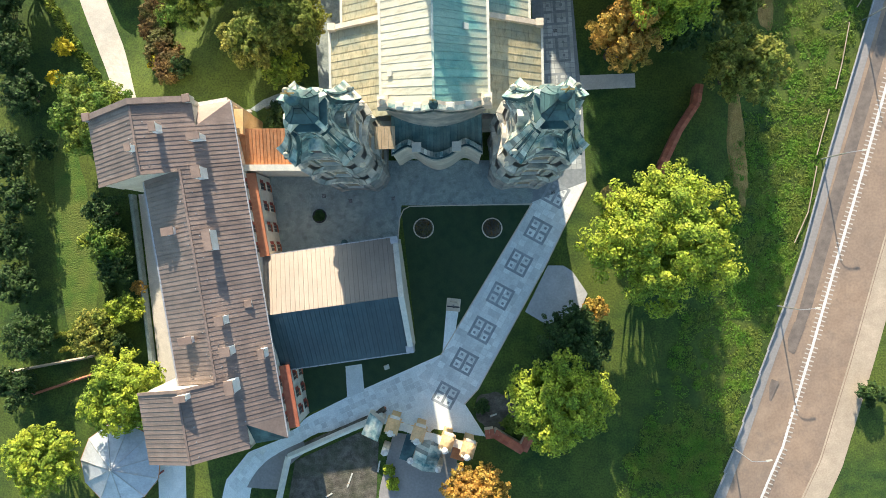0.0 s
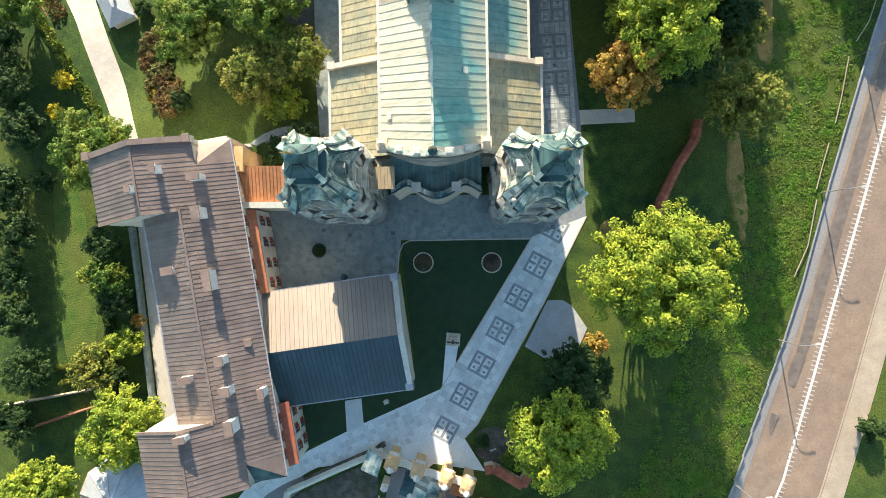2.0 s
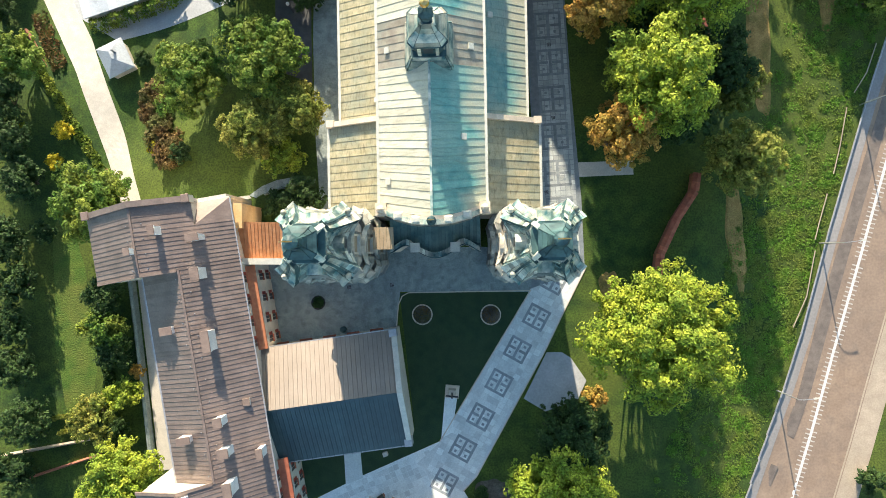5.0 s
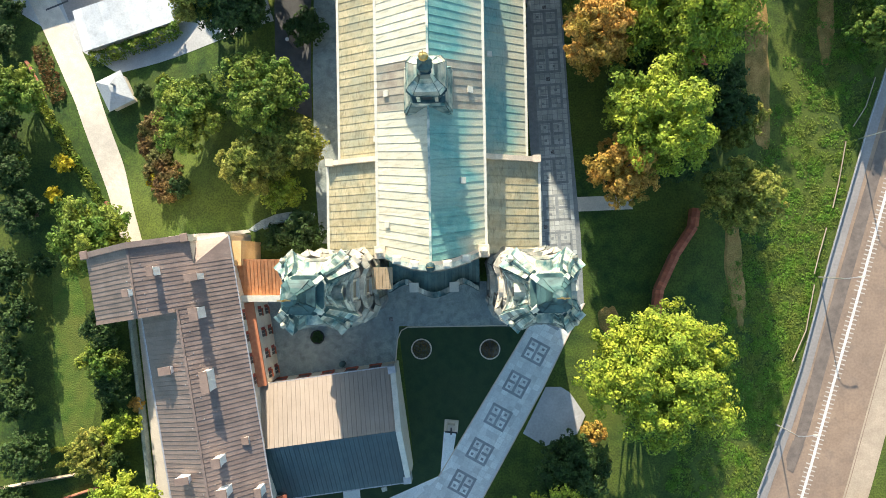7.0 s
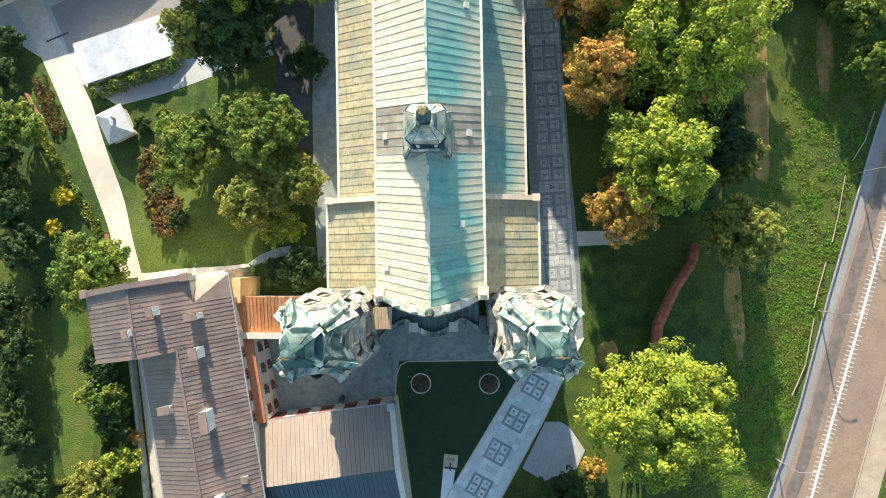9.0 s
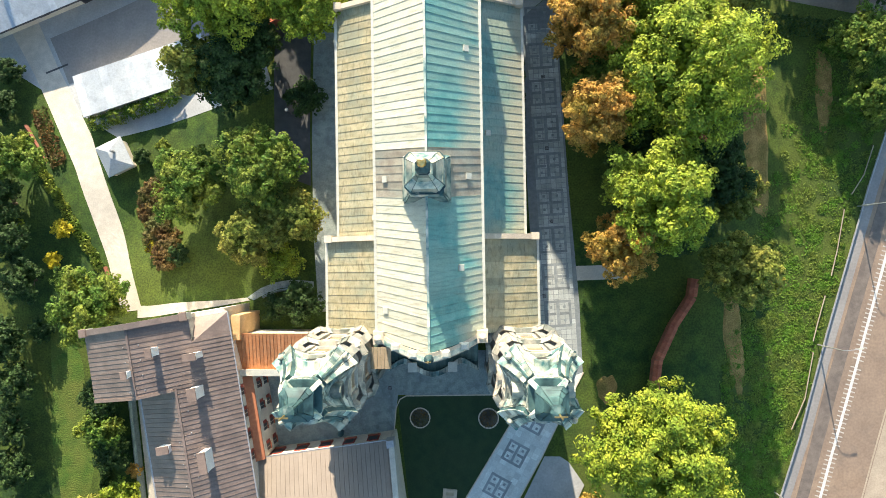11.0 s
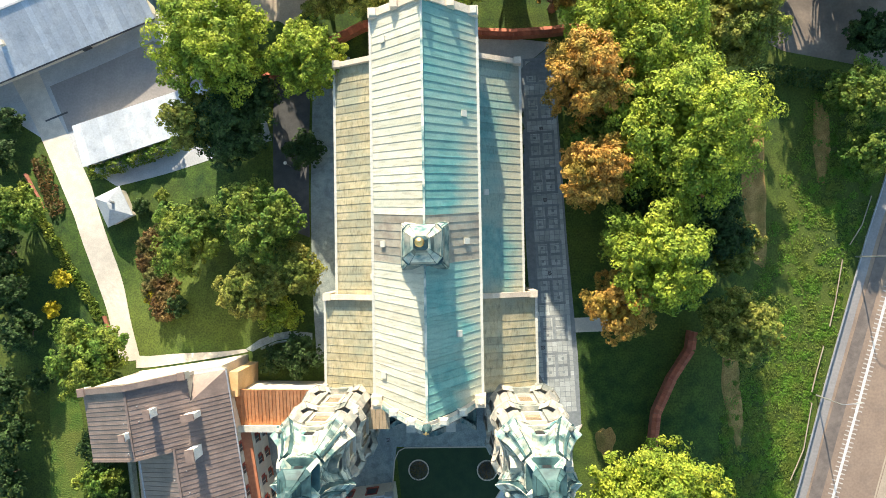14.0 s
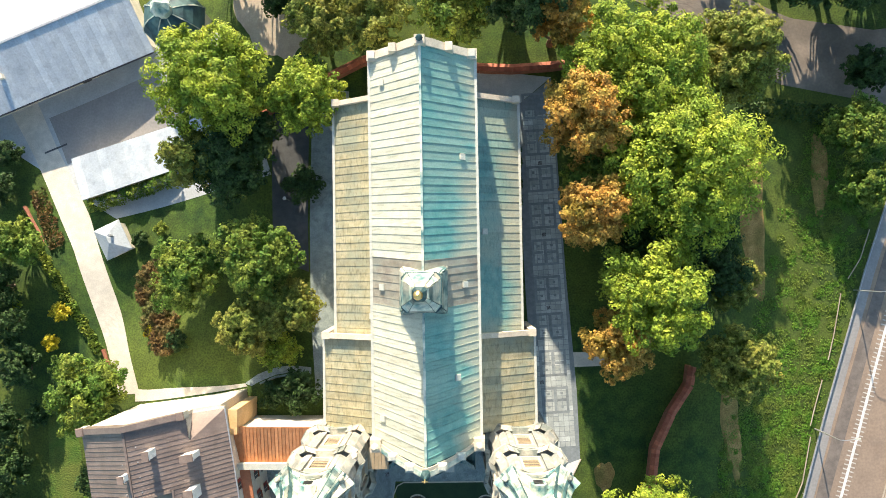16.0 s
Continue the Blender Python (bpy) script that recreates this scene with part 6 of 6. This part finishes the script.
oct8 = lambda r, z: [(r * math.cos(i * 0.7854 + 0.39), r * math.sin(i * 0.7854 + 0.39), z) for i in range(8)]
part("drum", loft([oct8(4.6, -1), oct8(4.6, 7.4)]), PLASTER, dt)
part("cornice", loft([oct8(4.6, 7.2), oct8(5.2, 7.6), oct8(5.2, 7.8)]), STONE, dt)
part("dome", loft([oct8(5.2, 7.8), oct8(4.9, 8.8), oct8(4.1, 10.0), oct8(2.9, 11.0), oct8(1.4, 11.6)]), COPPERDARK, dt)
part("lantern", loft([oct8(1.3, 11.4), oct8(1.2, 13.0), oct8(1.6, 13.1), oct8(0.8, 13.9), oct8(0.1, 15.0)]), COPPER, dt)
for i in range(8):
    rd = pose(0, 0, 0, 0, 0, 45 * i + 22.3)
    part("dome_rib", loft([[rd @ Vector((r + d, x, z)) for x, d in ((-0.09, 0), (0.09, 0), (0.09, 0.12), (-0.09, 0.12))] for z, r in ((7.8, 5.2), (8.8, 4.9), (10.0, 4.1), (11.0, 2.9), (11.6, 1.4))]), COPPER, dt)

# ---- road furniture ----
rail = thing("guard_rail", Matrix(), "pale steel guard rail along the road", "guard rail")
EDGE = shifted(ROAD_L, -0.2)
for a, b in zip(EDGE, EDGE[1:]):
    a, b = Vector(a), Vector(b)
    ln = (b - a).length
    k = max(1, int(ln / 4))
    for i in range(k):
        p, q = a.lerp(b, i / k), a.lerp(b, (i + 1) / k)
        m = pose(p.x, p.y, ground_z(*p), 0, 0, math.degrees(math.atan2(q.y - p.y, q.x - p.x)))
        part("beam", add_box(box(0, (q - p).length, -0.06, 0.06, 0.45, 0.75, 0, m), 0, (q - p).length, -0.13, 0.13, 0.55, 0.65, 0, m), METAL, rail)
        part("post", box(-0.05, 0.05, 0.06, 0.18, -0.3, 0.7, 0, m), METAL, rail)
foot = drape("road_footway", shifted(ROAD_L, 0.1), shifted(ROAD_L, 1.7), DARKYARD, 0.12, label="narrow pale footway beside the guard rail", category="footway")

drape("road_marking", shifted(ROAD_C, -0.22), shifted(ROAD_C, 0.22), WHITE, 0.075, label="worn white centre line of the road", category="road marking")
drape("road_edge_line", shifted(ROAD_C, 6.3), shifted(ROAD_C, 6.55), SANDY, 0.08, label="pale edge line of the road", category="road marking")
FADED = surface("faded_paint", (0.46, 0.42, 0.38), (0.56, 0.52, 0.47), 2.0, 0.7, 0.1)
bm = bmesh.new()
for a, b in zip(ROAD_C, ROAD_C[1:]):
    a, b = Vector(a), Vector(b)
    ln = (b - a).length
    an = math.degrees(math.atan2(b.y - a.y, b.x - a.x))
    for i in range(int(ln / 0.75)):
        p = a.lerp(b, i * 0.75 / ln)
        m = pose(p.x, p.y, ground_z(*p), 0, 0, an)
        add_box(bm, 0, 0.2, -0.9, -0.24, 0.06, 0.078, 0, m)
        add_box(bm, 0.2, 0.4, 0.24, 0.9, 0.06, 0.078, 0, m)
tagged(part("road_ticks", bm, FADED), "faded short ticks beside the centre line", "road marking", "", "stuff")
ROADDARK = surface("tar_patch", (0.15, 0.125, 0.11), (0.21, 0.175, 0.15), 1.0, 0.8, 0.2)
drape("lane_repair", [(71.5, 44), (66.4, 27), (60.6, 7.5), (56.2, -9), (54.4, -15)], [(73.2, 43.5), (68.2, 26.5), (62.6, 7), (58.0, -9.5), (55.8, -15.3)], ROADDARK, 0.10, label="darker repaired strip in the lane", category="road patch")
for x, y, l, w in ((55.2, -14.4, 4.8, 1.9), (51.3, -22.8, 3.4, 1.2)):
    tagged(part("tar_patch", box(-l / 2, l / 2, -w / 2, w / 2, -0.05, 0.13, 0, pose(x, y, ground_z(x, y), 0, 0, 69)), ROADDARK), "dark oblong patch on the asphalt", "road patch", "", "structure")


def street_lamp(x, y):
    z = ground_z(x, y)
    l = thing("street_lamp", pose(x, y, z, 0, 0, 8), "slender grey street lamp with an arm over the road", "street lamp", "road lamps")
    part("pole", loft([[(r * math.cos(i * 0.7854), r * math.sin(i * 0.7854), h) for i in range(8)] for h, r in ((-0.3, 0.12), (0.6, 0.12), (6.8, 0.07))]), METAL, l)
    part("arm", loft([[(u, s, h + d) for s, d in ((-0.05, 0), (0.05, 0), (0.05, 0.09), (-0.05, 0.09))] for u, h in ((0, 6.7), (0.5, 7.1), (1.3, 7.25), (2.0, 7.3))]), METAL, l)
    part("lamp_head", loft([[(2.4 + u, s, h) for u, s in ((-0.5, -0.14), (0.4, -0.1), (0.4, 0.1), (-0.5, 0.14))] for h in (7.24, 7.36)]), LEADEDGE, l)
    return l


for x, y in ((59.6, 14.6), (52.4, -9.2), (44.3, -31.6), (66.2, 37.1), (73.6, 60.0)):
    street_lamp(x, y)


pk = thing("park_lamp", pose(-25.4, 51.4, ground_z(-25.4, 51.4)), "short dark lamp post with a white globe", "lamp")
part("post", loft([[(r * math.cos(i * 1.047), r * math.sin(i * 1.047), h) for i in range(6)] for h, r in ((-0.2, 0.1), (0.4, 0.08), (3.2, 0.05))]), DARK, pk)
part("globe", loft([[(r * math.cos(i * 0.7854), r * math.sin(i * 0.7854), h) for i in range(8)] for h, r in ((3.15, 0.1), (3.3, 0.26), (3.5, 0.3), (3.7, 0.22), (3.8, 0.05))]), WHITE, pk)


def ground_bar(pts, label):
    ob = thing("fallen_fence_rail", Matrix(), label, "fence rail", "slope rails")
    for a, b in zip(pts, pts[1:]):
        a, b = Vector((*a, ground_z(*a) + 0.5)), Vector((*b, ground_z(*b) + 0.5))
        d = (b - a).normalized()
        w = d.cross(Vector((0, 0, 1))) * 0.06
        up = Vector((0, 0, 0.06))
        part("bar", loft([[p - w - up, p + w - up, p + w + up, p - w + up] for p in (a, b)]), SANDY, ob)
        part("stake", box(a.x - 0.05, a.x + 0.05, a.y - 0.05, a.y + 0.05, a.z - 0.8, a.z), BARK, ob)
ground_bar([(63.8, 36.6), (62.6, 30.0), (61.6, 25.8)], "weathered pale fence rail on the road slope")
ground_bar([(60.6, 22.6), (59.3, 18.0), (58.6, 15.2)], "weathered pale fence rail on the road slope")
ground_bar([(58.6, 13.4), (57.2, 6.0), (55.0, 1.0)], "weathered pale fence rail on the road slope")
ground_bar([(68.6, 47.0), (67.0, 42.2), (65.0, 39.0)], "weathered pale fence rail on the road slope")

# ---- roof fittings ----
def hatch(m, label, mat=LEADEDGE, s=0.36):
    h = thing("roof_hatch", m, label, "roof hatch", "roof hatches")
    part("frame", box(-s, s, -s, s, -0.3, 0.22), mat, h)
    part("lid", box(-s - 0.05, s + 0.05, -s - 0.05, s + 0.05, 0.22, 0.28, 0.03), mat, h)
for u, v in ((-5.3, 24.4), (5.0, 24.6), (3.9, 13.2), (-5.4, 8.0), (4.9, 40.6), (-5.0, 50.2)):
    hatch(CH @ pose(u, v, RIDGE - (RIDGE - EAVE) * abs(u) / NAVE + 0.05, 0, 40 * (1 if u > 0 else -1), 0), "small square hatch in the copper nave roof")
for u, v in ((-7.6, 20.2), (8.0, 31.6)):
    hatch(CH @ pose(u, v, AIN - (AIN - AEAVE) * (abs(u) - 6.35) / 6.85 + 0.05, 0, 28 * (1 if u > 0 else -1), 0), "small hatch in the copper aisle roof", LEADEDGE, 0.35)

# ---- paving pieces ----
def rosette(parent, x, y, an, s, dark=SLABDARK):
    m = pose(x, y, 0, 0, 0, an)
    h = s / 2
    z = 0.082
    for u, v, w, d in ((0, h - 0.2, s, 0.4), (0, -h + 0.2, s, 0.4), (-h + 0.2, 0, 0.4, s - 0.8), (h - 0.2, 0, 0.4, s - 0.8), (0, 0, 0.42, s - 0.8), (0.25 * s, 0, 0.5 * s - 0.62, 0.42), (-0.25 * s, 0, 0.5 * s - 0.62, 0.42)):
        part("dark_band", box(u - w / 2, u + w / 2, v - d / 2, v + d / 2, 0.05, z, 0, m), dark, parent)
    for su in (-1, 1):
        for sv in (-1, 1):
            part("centre_stone", box(su * s / 4 - 0.2, su * s / 4 + 0.2, sv * s / 4 - 0.2, sv * s / 4 + 0.2, 0.05, z, 0, m), dark, parent)


dp, sp = bpy.data.objects["diagonal_path"], bpy.data.objects["side_path"]
for x, y in ((16.0, 8.6), (13.2, 2.9), (10.2, -2.2), (7.3, -7.4), (4.4, -12.8), (1.6, -17.8), (-1.3, -23.1)):
    rosette(dp, x, y, -28.5, 3.5)
for i in range(9):
    y = 19.8 + i * 5.85
    rosette(sp, 16.95 - (y - 20) * 0.066, y, 3.8, 4.2, SIDEDARK)


def slab_field(parent, inside, an, x0, x1, y0, y1, s, z=0.074, stone=SLABS):
    me = bpy.data.meshes.new("paving_slab")
    bm = box(-s / 2 + 0.02, s / 2 - 0.02, -s / 2 + 0.02, s / 2 - 0.02, -0.05, 0, 0.01)
    bm.to_mesh(me)
    bm.free()
    me.materials.append(stone)
    c, q = math.cos(radians(an)), math.sin(radians(an))
    for i in range(-60, 61):
        for j in range(-60, 61):
            x, y = x0 + (i * c - j * q) * s, y0 + (i * q + j * c) * s
            if inside(x, y):
                o = new("paving_slab", me)
                o.parent = parent
                o.matrix_basis = pose(x, y, z, 0, 0, an)


def in_quad(poly):
    def f(x, y):
        s = 0
        for (ax, ay), (bx, by) in zip(poly, poly[1:] + poly[:1]):
            if (bx - ax) * (y - ay) - (by - ay) * (x - ax) > -0.45 * math.hypot(bx - ax, by - ay):
                return False
        return True
    return f


slab_field(dp, in_quad([(12.3, 7.2), (20.6, 10.4), (17.9, 4.7), (2.6, -24.0), (-4.8, -21.0)]), -28.5, 7.3, 15, -7.4, 0, 1.0)
slab_field(sp, in_quad([(14.2, 12.0), (11.6, 66), (16.6, 66), (20.2, 21.4), (20.6, 12)]), 3.8, 15.5, 0, 40, 0, 0.8, 0.074, SIDESLABS)
lp = bpy.data.objects["lower_path"]
slab_field(lp, in_quad([(-3.0, -17.6), (-2.6, -24.0), (-10.6, -26.6), (-25.0, -30.4), (-27.6, -29.6), (-14.6, -22.6)]), 24, -14.0, 0, -25.0, 0, 0.9, 0.066)
slab_field(lp, in_quad([(-26.5, -29.9), (-29.8, -33.6), (-33.6, -39.0), (-36.6, -38.0), (-33.0, -32.9)]), 50, -31.0, 0, -34.0, 0, 0.9, 0.066)
